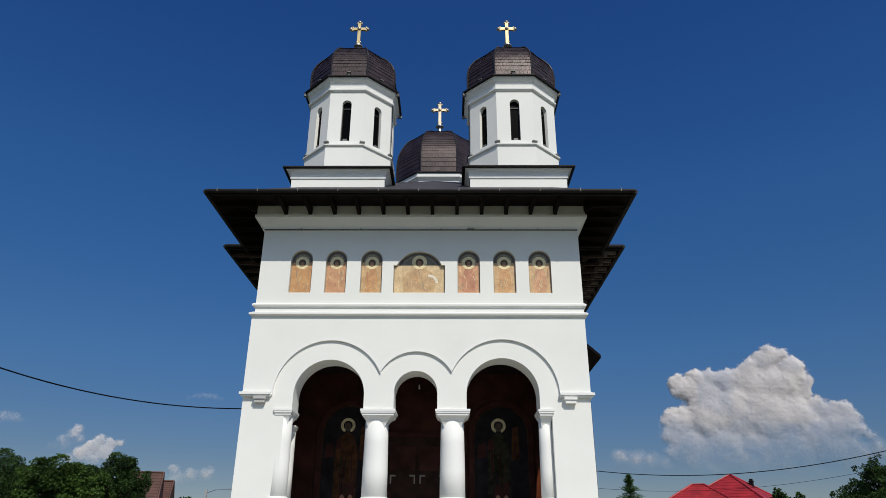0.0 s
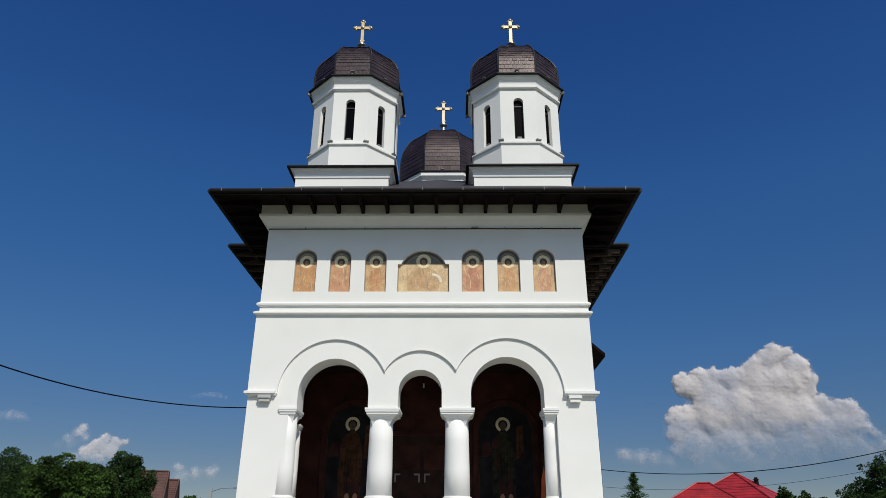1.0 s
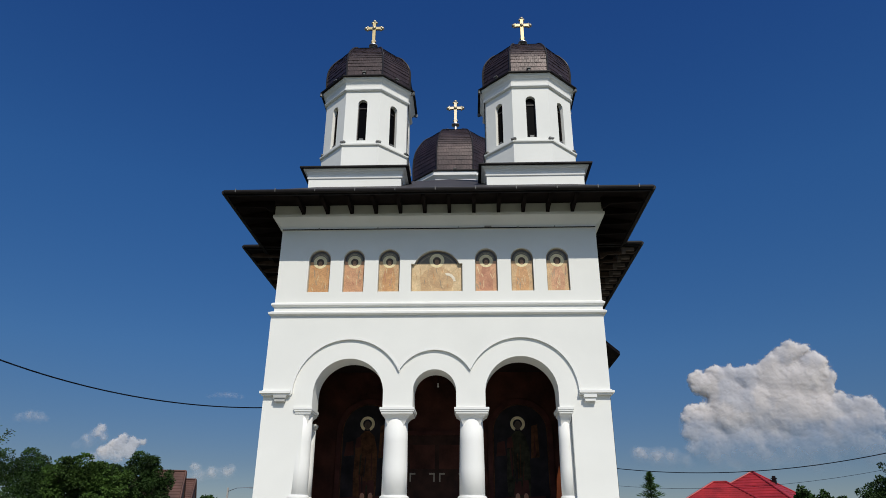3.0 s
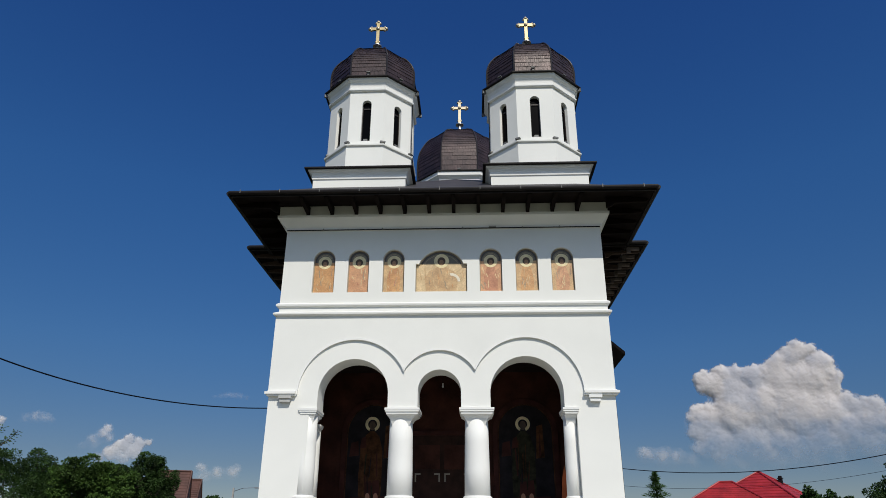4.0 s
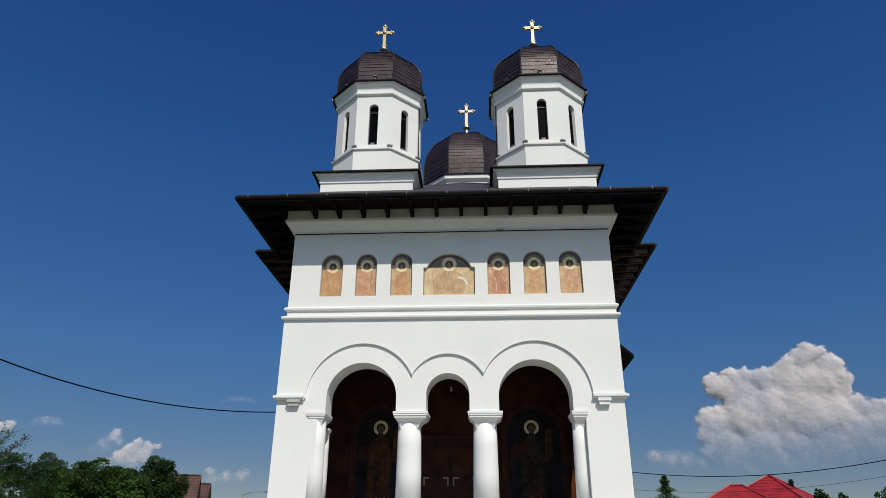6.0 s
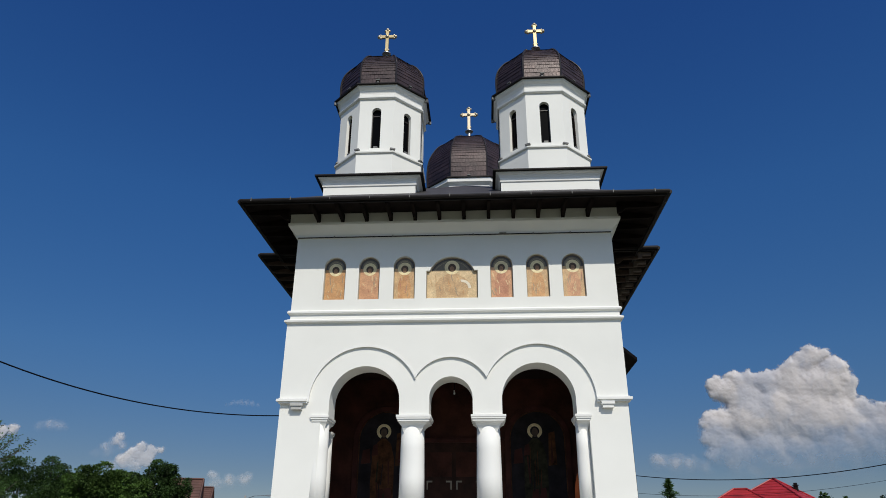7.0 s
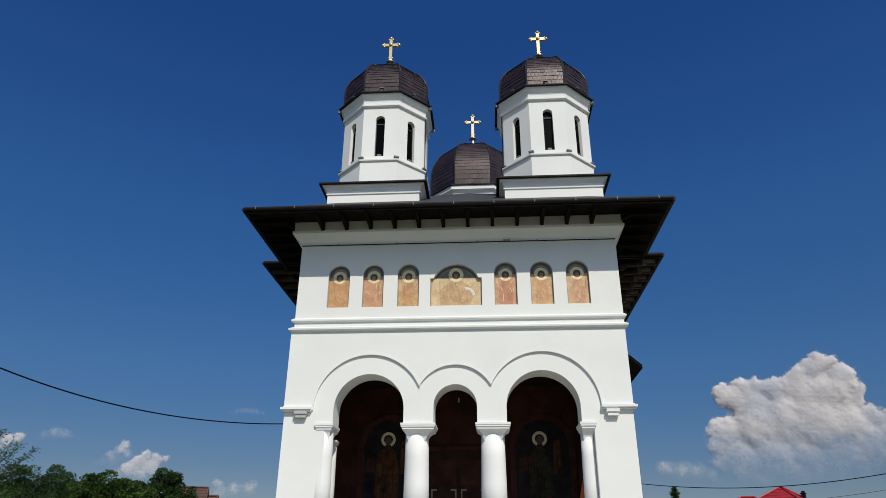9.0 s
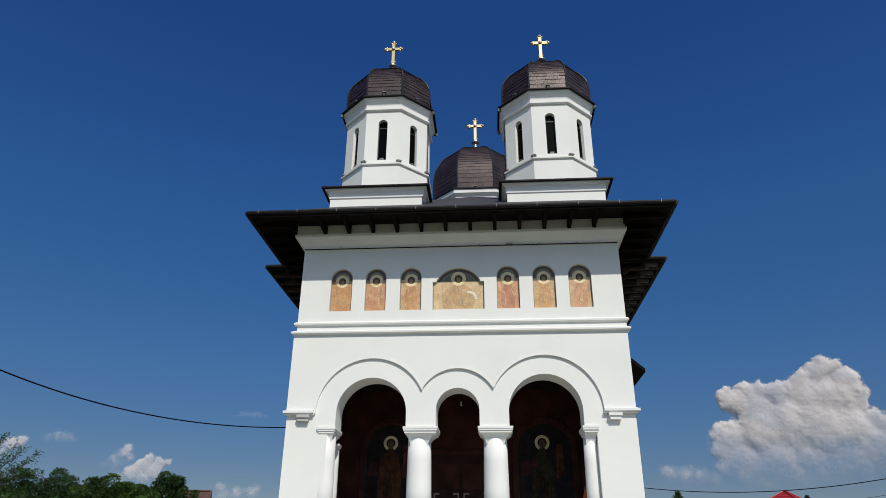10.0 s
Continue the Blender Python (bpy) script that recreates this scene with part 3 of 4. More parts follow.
def dome_profile(a, b, t):
    """Half-width and height of the dome at t from 0 (foot) to 1 (top): full cheeks and a flat crown with a low point."""
    th = t * math.pi / 2
    c = max(0.0, math.cos(th)) if t < 1 else 0.0
    r = a * c ** 0.555 * (1 + 0.03 * math.sin(min(1.0, t * 2.2) * math.pi))
    return r, b * math.sin(th) ** 0.66 + 0.10 * b * max(0.0, t - 0.75) / 0.25 * t


def cross(cx, cy, z0, h, mat):
    """A budded cross on a stem with a ball foot."""
    bm = bmesh.new()
    t = 0.048 * h
    box(bm, cx - t, cx + t, cy - t * 0.7, cy + t * 0.7, z0, z0 + h * 0.94)
    box(bm, cx - h * 0.25, cx + h * 0.25, cy - t * 0.7, cy + t * 0.7, z0 + h * 0.64, z0 + h * 0.64 + 2 * t)
    ob = part("cross", bm, mat, church, "gilded cross with budded ends")
    zc = z0 + h * 0.64 + t
    spots = [((cx, cy - 0.02 * h, zc), 0.066)]
    for px, pz in ((-0.265, 0), (0.265, 0), (0, 0.28)):
        spots.append(((cx + px * h, cy, zc + pz * h), 0.062))
        for q in (-1, 1):
            spots.append(((cx + px * h * 0.82 + (0 if px else q * 0.06 * h), cy, zc + pz * h * 0.82 + (q * 0.055 * h if px else 0)), 0.044))
    for q in (-1, 1):
        spots.append(((cx + q * 0.05 * h, cy, z0 + 0.16 * h), 0.04))
    for p, r in spots:
        bm = bmesh.new()
        ball(bm, p, r * h)
        part("bud", bm, SILVER, ob, "bright polished bud of the cross")
    bm = bmesh.new()
    loft(bm, [circle(cx, cy, z, r, 16) for z, r in ((z0 - 0.5 * h, 0.09 * h), (z0 - 0.05 * h, 0.05 * h), (z0 - 0.03 * h, 0.14 * h), (z0, 0.14 * h), (z0 + 0.02 * h, 0.06 * h), (z0 + 0.06 * h, 0.04 * h))])
    part("foot", bm, STEEL, ob)
    return ob


def dome(cx, cy, z0, a, b, courses, per_side):
    """An octagonal dome of stepped shingle courses with a standing seam on each edge."""
    verts, faces = [], []
    rnd = random.Random(int(cx * 100) + 7)
    for c in range(courses):
        t0, t1 = c / courses * 0.985, (c + 1) / courses * 0.985
        (r0, h0), (r1, h1) = dome_profile(a, b, t0), dome_profile(a, b, t1)
        for s in range(8):
            ang = 2 * math.pi * s / 8
            ca, sa = math.cos(ang), math.sin(ang)
            n = max(1, round(per_side * (r0 + r1) / (2 * a)))
            off = 0.5 if c % 2 else 0.0
            cuts = sorted({0.0, 1.0} | {min(1.0, max(0.0, (k + off) / n)) for k in range(n + 1)})
            for f0, f1 in zip(cuts, cuts[1:]):
                lift = 0.007 + 0.010 * rnd.random()
                i = len(verts)
                for (r, h, f, up) in ((r0, h0, f0, lift), (r0, h0, f1, lift), (r1, h1, f1, 0.0), (r1, h1, f0, 0.0), (r0, h0, f0, -0.02), (r0, h0, f1, -0.02)):
                    w = r * math.tan(math.pi / 8)
                    g = 0.003
                    ff = f + (g if f == f0 else -g)
                    x, y = (2 * ff - 1) * w, -(r + up)
                    verts.append((cx + x * ca - y * sa, cy + x * sa + y * ca, z0 + h))
                faces += [(i, i + 1, i + 2, i + 3), (i + 4, i + 5, i + 1, i)]
    me = bpy.data.meshes.new("shingles")
    me.from_pydata(verts, [], faces)
    me.materials.append(COPPER)
    bm = bmesh.new()
    rings = []
    for c in range(courses + 1):
        r, h = dome_profile(a, b, c / courses)
        rings.append(gon(cx, cy, z0 + h, max(r - 0.012, 0.01)))
    loft(bm, rings)
    shell = part("dome", bm, COPPER_RIB, church, "octagonal brown copper-shingled dome")
    sh = new("shingles", me)
    sh.parent = shell
    tagged(sh, kind="stuff")
    for s in range(8):
        ang = 2 * math.pi * (s + 0.5) / 8
        pts = []
        for c in range(courses + 1):
            r, h = dome_profile(a, b, c / courses)
            R = (r + 0.012) / math.cos(math.pi / 8)
            pts.append((cx + R * math.sin(ang), cy - R * math.cos(ang), z0 + h))
        bm = bmesh.new()
        tube(bm, pts, 0.029, 6)
        part("seam", bm, COPPER_RIB, shell)
        bm = bmesh.new()
        a2 = 2 * math.pi * s / 8
        m = Matrix.Translation((cx, cy, z0)) @ Matrix.Rotation(a2, 4, "Z")
        box(bm, -0.06, 0.06, -a - 0.085, -a - 0.03, 0.17, 0.20)
        box(bm, -0.03, 0.03, -a - 0.05, -a + 0.02, 0.10, 0.2)
        bmesh.ops.transform(bm, matrix=m, verts=bm.verts)
        part("vent", bm, DULL_STEEL, shell, "small grey floodlight on the dome foot")
    return shell


DOME_H, MID_DOME_H = 1.62, 2.63


def belfry(cx, cy, k, base_h, bx):
    """Square base, octagonal drum with windows, cornice, dome and cross. k scales the plan."""
    # base block with its cornice and metal cap
    bm = bmesh.new()
    loft(bm, [square(bx, cy, z, base_h, base_h) for z in (9.5, 10.85)])
    base = part("belfry_base", bm, PLASTER, church)
    bm = bmesh.new()
    loft(bm, [square(bx, cy, z, base_h + d, base_h + d) for d, z in ((0.0, 10.715), (0.03, 10.725), (0.034, 10.76), (0.02, 10.77), (0.03, 10.84), (0.07, 10.91), (0.13, 10.945), (0.14, 10.98))])
    part("cornice", bm, TRIM, base)
    bm = bmesh.new()
    hb = base_h + 0.225
    loft(bm, [square(bx, cy, z, d, d) for d, z in ((hb, 10.985), (hb, 11.025), (base_h - 0.35, 11.24))])
    part("metal_cap", bm, EDGE, base)
    # plinth of the drum
    apo = 1.36 * k
    bm = bmesh.new()
    loft(bm, [gon(cx, cy, z, apo + d) for d, z in ((0.03, 10.95), (0.03, 11.80), (0.08, 11.83), (0.085, 11.87), (0.0, 11.91))])
    part("drum_plinth", bm, PLASTER, base)
    bm = bmesh.new()
    for s in range(8):
        drum_side(bm, cx, cy, apo, s, 11.90, 13.90, 12.02, 13.43, 0.295 * k)
    bmesh.ops.remove_doubles(bm, verts=bm.verts, dist=0.0005)
    drum = part("drum", bm, PLASTER, church, "white octagonal belfry drum")
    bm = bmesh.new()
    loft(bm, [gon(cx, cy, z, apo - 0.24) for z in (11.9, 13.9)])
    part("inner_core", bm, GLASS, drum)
    for s in range(8):
        drum_window(drum, cx, cy, apo, s, 12.02, 13.43, 0.295 * k, 0.12)
        m = Matrix.Translation((cx, cy, 0)) @ Matrix.Rotation(2 * math.pi * s / 8, 4, "Z")
        bm = bmesh.new()
        w = 0.30 * k / 2
        box(bm, -w, w, -apo + 0.095, -apo + 0.118, 13.17, 13.2)
        box(bm, -w, -w + 0.022, -apo + 0.095, -apo + 0.118, 12.0, 13.25)
        box(bm, w - 0.022, w, -apo + 0.095, -apo + 0.118, 12.0, 13.25)
        bmesh.ops.transform(bm, matrix=m, verts=bm.verts)
        part("window_frame", bm, FRAME, drum)
        bm = bmesh.new()
        box(bm, -0.06, 0.06, -apo + 0.02, -apo + 0.09, 12.03, 12.1)
        bmesh.ops.transform(bm, matrix=m, verts=bm.verts)
        part("sill_lamp", bm, DULL_STEEL, drum, "small grey lamp on the window sill")
        m2 = Matrix.Translation((cx, cy, 0)) @ Matrix.Rotation(2 * math.pi * (s + 0.5) / 8, 4, "Z")
        R = apo / math.cos(math.pi / 8)
        bm = bmesh.new()
        box(bm, -0.075, 0.075, -R - 0.05, -R + 0.03, 11.945, 11.985)
        bmesh.ops.transform(bm, matrix=m2, verts=bm.verts)
        part("ledge_lamp", bm, DULL_STEEL, drum, "small grey floodlight on the ledge")
    bm = bmesh.new()
    loft(bm, [gon(cx, cy, z, apo + d) for d, z in ((0.0, 13.725), (0.05, 13.735), (0.072, 13.76), (0.074, 13.80), (0.03, 13.825), (0.035, 13.93), (0.07, 14.02), (0.14, 14.09), (0.155, 14.15))])
    part("drum_cornice", bm, TRIM, drum)
    bm = bmesh.new()
    loft(bm, [gon(cx, cy, z, apo + d) for d, z in ((0.225, 14.155), (0.225, 14.19), (-0.1, 14.26))])
    part("drip_edge", bm, EDGE, drum)
    for half in (-2, -1, 1, 2):
        m2 = Matrix.Translation((cx, cy, 0)) @ Matrix.Rotation(math.copysign(2 * math.pi * (abs(half) + 0.5) / 8, half), 4, "Z")
        R = (apo + 0.155) / math.cos(math.pi / 8)
        bm = bmesh.new()
        box(bm, -0.035, 0.035, -R - 0.07, -R + 0.04, 14.05, 14.14)
        bmesh.ops.transform(bm, matrix=m2, verts=bm.verts)
        part("corner_hook", bm, DULL_STEEL, drum, "small dark iron hook at the cornice corner")
    side = 1 if cx < 0 else -1
    rr = (apo + 0.035) / math.cos(math.pi / 8)
    vx0, vy0 = cx + side * rr * math.sin(radians(67.5)), cy - rr * math.cos(radians(67.5))
    bm = bmesh.new()
    tube(bm, [(vx0, vy0, 11.1), (vx0 + side * 0.06, vy0, 11.9), (vx0, vy0, 12.0), (vx0, vy0, 13.8)], 0.012, 6)
    part("lightning_cable", bm, CABLE, drum, "thin dark lightning conductor down the drum")
    dome(cx, cy, 14.20, 1.405 * k, DOME_H, 24, 9)
    cross(cx, cy, 16.50, 1.04, GOLD)


belfry(-2.28, 1.92, 0.92, 1.31, -2.37)
belfry(2.68, 1.92, 0.948, 1.35, 2.69)

# middle tower
mx, my, mapo = 0.33, 9.0, 1.80
bm = bmesh.new()
loft(bm, [gon(mx, my, z, mapo) for z in (10.5, 14.35)])
mid = part("drum", bm, PLASTER, church)
bm = bmesh.new()
loft(bm, [gon(mx, my, z, mapo + d) for d, z in ((0.0, 14.1), (0.06, 14.16), (0.08, 14.3), (0.15, 14.38), (0.2, 14.42), (0.2, 14.58))])
part("drum_cornice", bm, TRIM, mid)
bm = bmesh.new()
loft(bm, [gon(mx, my, z, mapo + d) for d, z in ((0.25, 14.585), (0.25, 14.63), (-0.1, 14.7))])
part("drip_edge", bm, EDGE, mid)
dome(mx, my, 14.64, 1.72, MID_DOME_H, 28, 11)
cross(mx, my, 18.05, 1.24, SILVER)

# ---- mosaic icons in the niches ----
def disc(cx, cz, rx, rz, n=28):
    return [(cx + rx * math.cos(2 * math.pi * q / n), cz + rz * math.sin(2 * math.pi * q / n)) for q in range(n)]


rnd = random.Random(5)
DEEP = 0.085                      # how far the mosaics lie behind the wall's face
GROUNDS = [MOSAICS[0], MOSAICS[1], MOSAICS[2], MOSAICS[3], MOSAICS[1], MOSAICS[2], MOSAICS[2]]
ROBES = [MOSAICS[0], MOSAICS[1], MOSAICS[0], MOSAICS[2], MOSAIC_RED, MOSAICS[0], MOSAICS[1]]


def plate(name, outline, proud, mat, parent, label=""):
    """A thin layer of tesserae standing proud of the mosaic's ground."""
    bm = bmesh.new()
    slab(bm, outline, DEEP - proud, DEEP + 0.004)
    return part(name, bm, mat, parent, label)


for i, (x0, x1) in enumerate(NICHES):
    c = (x0 + x1) / 2
    wide = x1 - x0 > 1
    bm = bmesh.new()
    slab(bm, niche_outline(x0, x1, 0.004), DEEP, 0.154)
    icon = part("mosaic_icon", bm, GROUNDS[i], church, "arched stone mosaic panel with a pale halo")
    plate("border", niche_outline(x0, x1, 0.006) + list(reversed(niche_outline(x0, x1, 0.024))), 0.009, MOSAIC_DARK, icon, "thin dull mosaic border")
    zc, r = (7.97, 0.175) if not wide else (7.985, 0.192)
    # eave shade painted into the arch behind the halo, darker along its rim
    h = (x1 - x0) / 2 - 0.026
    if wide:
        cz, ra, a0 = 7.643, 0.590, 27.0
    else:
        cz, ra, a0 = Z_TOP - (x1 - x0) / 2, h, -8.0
    plate("arch_shade_ground", arc(c, cz, ra, 180 - a0, a0, 28), 0.002, MOSAIC_SHADE, icon, "olive mosaic ground darkened with painted eave shade")
    plate("arch_shade_rim", arc(c, cz, ra, 180 - a0, a0, 28) + arc(c, cz, ra - 0.042, a0, 180 - a0, 28), 0.0045, MOSAIC_RIM_SHADE, icon, "black-brown rim painted as shade under the arch")
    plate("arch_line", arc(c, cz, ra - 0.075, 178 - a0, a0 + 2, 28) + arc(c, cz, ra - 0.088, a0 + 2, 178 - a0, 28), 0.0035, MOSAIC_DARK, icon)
    plate("robe_shape", [(c - h * 0.62, Z_SILL + 0.05), (c - h * 0.68, 7.50), (c - h * 0.5, 7.70), (c - 0.09, 7.83), (c + 0.09, 7.83), (c + h * 0.5, 7.70), (c + h * 0.68, 7.50), (c + h * 0.62, Z_SILL + 0.05)], 0.0032, ROBES[i], icon)
    plate("halo", disc(c, zc, r, r), 0.0050, HALO, icon)
    plate("dark_oval", disc(c, zc - 0.008, r * 0.54, r * 0.58, 20), 0.0063, FACE, icon)
    plate("pale_oval", disc(c, zc - 0.035, r * 0.29, r * 0.36, 20), 0.0070, SKIN, icon)
    tones = (MOSAIC_RED, MOSAICS[3], MOSAICS[1], MOSAIC_DARK) if i in (1, 2, 4, 6) else (MOSAICS[0], MOSAICS[3], MOSAIC_DARK, MOSAICS[2])
    for q in range(18 if not wide else 34):
        hw = h - 0.06
        px, pz, w, hh = c + rnd.uniform(-hw, hw), rnd.uniform(Z_SILL + 0.06, 7.66), rnd.uniform(0.006, 0.017), rnd.uniform(0.07, 0.24)
        lean = rnd.uniform(-0.06, 0.06)
        plate("robe_fold", [(px - w * 0.4, pz), (px + w, pz + 0.01), (px + w * 0.7 + lean, pz + hh), (px - w + lean, pz + hh * 0.85)], 0.0036 + 0.00008 * q, tones[q % 4], icon)
    if wide:
        plate("pale_crescent", arc(c + 0.25, 7.42, 0.23, 100, 0, 12) + arc(c + 0.25, 7.42, 0.16, 0, 95, 12), 0.0075, PALE, icon)

# ---- porch: door, hanging lamp, banner ----
bm = bmesh.new()
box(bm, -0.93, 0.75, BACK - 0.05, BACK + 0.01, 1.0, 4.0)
door = part("door", bm, DOOR, church, "dark oak double door with pale pane reflections built on")
bm = bmesh.new()
for x0, x1, z0, z1 in ((-1.05, -0.93, 1.0, 4.12), (0.75, 0.87, 1.0, 4.12), (-0.93, 0.75, 4.0, 4.12)):
    box(bm, x0, x1, BACK - 0.10, BACK + 0.005, z0, z1)
part("door_frame", bm, FRESCO_RED, door)
for x0, x1 in ((-0.82, -0.15), (-0.03, 0.64)):
    bm = bmesh.new()
    box(bm, x0, x1, BACK - 0.065, BACK - 0.045, 3.12, 3.75)
    part("door_panel", bm, FRESCO, door)
    # pale L-shaped pieces stand in for reflections in the door's panes
    for q, xe in ((1, x0), (-1, x1)):
        bm = bmesh.new()
        a, b = sorted((xe, xe + q * 0.15))
        box(bm, a, b, BACK - 0.07, BACK - 0.045, 2.98, 3.02)
        a, b = sorted((xe, xe + q * 0.035))
        box(bm, a, b, BACK - 0.07, BACK - 0.045, 2.80, 2.98)
        part("pane_reflection", bm, PANE_GLINT, door, "dull pale piece shaped as a pane reflection")
hang = thing("pendant_lamp", "small pale glass bulb hanging in the porch", "lamp", (AX + 0.02, 1.5, 5.04))
bm = bmesh.new()
tube(bm, [(0, 0, 0.07), (0, 0, 0.72)], 0.008)
part("cord", bm, CABLE, hang)
bm = bmesh.new()
ball(bm, (0, 0, 0.0), 0.026)
tube(bm, [(0, 0, 0.02), (0, 0, 0.09)], 0.018)
part("bulb", bm, TRIM, hang)
bm = bmesh.new()
slab(bm, [(2.83, 1.0), (2.82, 2.2), (2.86, 2.75), (2.93, 3.05), (2.98, 2.7), (3.0, 1.0)], 1.05, 1.07)
tagged(part("banner", bm, ORANGE), "orange cloth banner standing inside the porch", "banner")

# ---- neighbourhood, placed by bearing (degrees right of the facade's axis), rise and distance from the forecourt ----
EYE = Vector((0.76, -15.89, 1.48))


def bearing(az, el, dist):
    """The point that far off (along the ground) at that bearing and rise."""
    a = radians(az)
    return EYE + Vector((math.sin(a) * dist, math.cos(a) * dist, math.tan(radians(el)) * dist))


def leaves(count, lobes, size, seed, droop=0.3):
    """Many small folded leaves in the shells of the lobes (x, y, z, rx, rz): one mesh."""
    rnd = random.Random(seed)
    verts, faces = [], []
    clumps = []
    for x, y, z, rx, rz in lobes:
        for _ in range(int(26 + 20 * rx)):
            d = Vector((rnd.gauss(0, 1), rnd.gauss(0, 1), rnd.gauss(0.15, 1))).normalized()
            f = (0.78 + 0.45 * noise.noise(Vector((x, y, z)) + d * 2.3)) * (0.55 + 0.45 * rnd.random() ** 0.4)
            clumps.append((Vector((x + d.x * rx * f, y + d.y * rx * f, z + d.z * rz * f)), d, rx * rnd.uniform(0.14, 0.30)))
        for _ in range(12):
            d = Vector((rnd.gauss(0, 1), rnd.gauss(0, 1), rnd.gauss(0, 1))).normalized()
            f = 0.45 * rnd.random()
            clumps.append((Vector((x + d.x * rx * f, y + d.y * rx * f, z + d.z * rz * f)), d, rx * 0.32))
    weights = [c[2] ** 2 for c in clumps]
    for _ in range(count):
        at_, d0, rc = rnd.choices(clumps, weights)[0]
        d = (Vector((rnd.gauss(0, 1), rnd.gauss(0, 1), rnd.gauss(0, 1))).normalized() + d0 * 0.45 + Vector((0, 0, 0.25))).normalized()
        f = rc * (0.35 + 0.75 * rnd.random() ** 0.5)
        p = at_ + Vector((d.x * f, d.y * f, d.z * f * 0.75))
        out = (d + Vector((rnd.gauss(0, 0.6), rnd.gauss(0, 0.6), rnd.gauss(0, 0.6) - droop))).normalized()
        side = out.cross(Vector((rnd.gauss(0, 1), rnd.gauss(0, 1), rnd.gauss(0, 1)))).normalized()
        up = side.cross(out)
        L, W = size * (0.6 + 0.8 * rnd.random()), size * (0.28 + 0.25 * rnd.random())
        i = len(verts)
        verts += [tuple(p), tuple(p + out * L * 0.5 + side * W + up * W * 0.3), tuple(p + out * L), tuple(p + out * L * 0.5 - side * W + up * W * 0.3)]
        faces += [(i, i + 1, i + 2), (i, i + 2, i + 3)]
    me = bpy.data.meshes.new("crown")
    me.from_pydata(verts, [], faces)
    return me


def tree(label, az, dist, top_el, lobes, count, size, mat, seed, name="tree"):
    """A tapered trunk with limbs up into a crown of many leaves. lobes: (sideways, away, height, radius, half height) from the foot."""
    foot = bearing(az, 0, dist)
    foot.z = 0
    t = thing(name, label, "tree", foot, "garden trees")
    right = Vector((math.cos(radians(az)), -math.sin(radians(az)), 0))
    away = Vector((math.sin(radians(az)), math.cos(radians(az)), 0))
    rnd = random.Random(seed)
    tops = []
    for sx, sy, h, r, hz in lobes:
        p = right * sx + away * sy
        tops.append((p.x, p.y, h, r, hz))
    fork = Vector((0, 0, min(l[2] for l in lobes) * 0.45))
    bm = bmesh.new()
    tube(bm, [(0, 0, -0.1), (0.03, 0.02, fork.z * 0.5), tuple(fork)], 0.16, 8, 0.7)
    part("trunk", bm, BARK, t)
    for x, y, z, r, hz in tops:
        bm = bmesh.new()
        end = Vector((x, y, z))
        midp = fork.lerp(end, 0.5) + Vector((rnd.gauss(0, 0.1), rnd.gauss(0, 0.1), 0.15))
        tube(bm, [tuple(fork), tuple(midp), tuple(end)], 0.05, 6, 0.3)
        for _ in range(4):
            q = Vector((rnd.gauss(0, 0.5) * r, rnd.gauss(0, 0.5) * r, rnd.random() * hz * 0.9))
            tube(bm, [tuple(midp.lerp(end, rnd.random())), tuple(end + q)], 0.018, 5, 0.3)
        part("limb", bm, BARK, t)
    me = leaves(count, tops, size, seed)
    me.materials.append(mat)
    crown = new("crown", me)
    crown.parent = t
    return t


tree("broad green garden tree beyond the churchyard", -32.6, 33, 5.4,
     [(0.1, 0, 3.75, 1.15, 1.0), (-1.3, 0.3, 3.7, 1.15, 1.0), (1.25, 0.2, 3.3, 0.95, 0.9), (0.5, -0.4, 2.5, 1.7, 1.2), (-2.2, 0, 2.8, 1.2, 1.2)], 52000, 0.068, LEAF_DARK, 11)
tree("darker green tree with feathery leaves among its neighbours", -29.0, 31, 4.9,
     [(0.1, 0, 3.5, 0.9, 0.85), (0.95, 0.1, 3.2, 0.9, 0.85), (-0.7, 0, 3.3, 0.9, 0.9), (0.2, 0, 2.2, 1.3, 1.0)], 34000, 0.085, LEAF, 12)
tree("dense round green tree beside a brown-roofed house", -25.3, 32, 5.6,
     [(0.15, 0, 3.95, 0.8, 0.9), (-0.75, 0, 3.5, 0.9, 0.85), (0.75, 0.1, 3.5, 0.7, 0.8), (0.1, 0, 2.4, 1.5, 1.3), (0.9, 0, 2.3, 0.75, 0.9)], 46000, 0.072, LEAF_DARK, 13)
tree("dark green tree behind the red-roofed house's garden", 31.9, 36, 5.3,
     [(-0.6, 0, 4.1, 0.75, 0.85), (0.7, 0, 3.9, 1.1, 1.0), (-1.5, 0.2, 3.2, 0.9, 0.9), (-0.2, 0, 2.6, 1.6, 1.3), (2.0, 0, 3.3, 1.3, 1.2)], 42000, 0.085, LEAF_DARK, 14)
tree("small dark bush tree before the red-roofed house", 24.7, 44, 3.4, [(0.0, 0, 3.5, 0.5, 0.6), (0.4, 0, 2.8, 0.8, 0.9), (-0.6, 0, 2.6, 0.7, 0.8)], 6000, 0.15, LEAF_DARK, 15)
tree("small dark bush tree with a thin top", 26.3, 44, 3.0, [(-0.1, 0, 3.2, 0.55, 0.6), (0.7, 0, 3.0, 0.5, 0.6), (0.2, 0, 2.4, 1.0, 0.9)], 6000, 0.15, LEAF_DARK, 16)
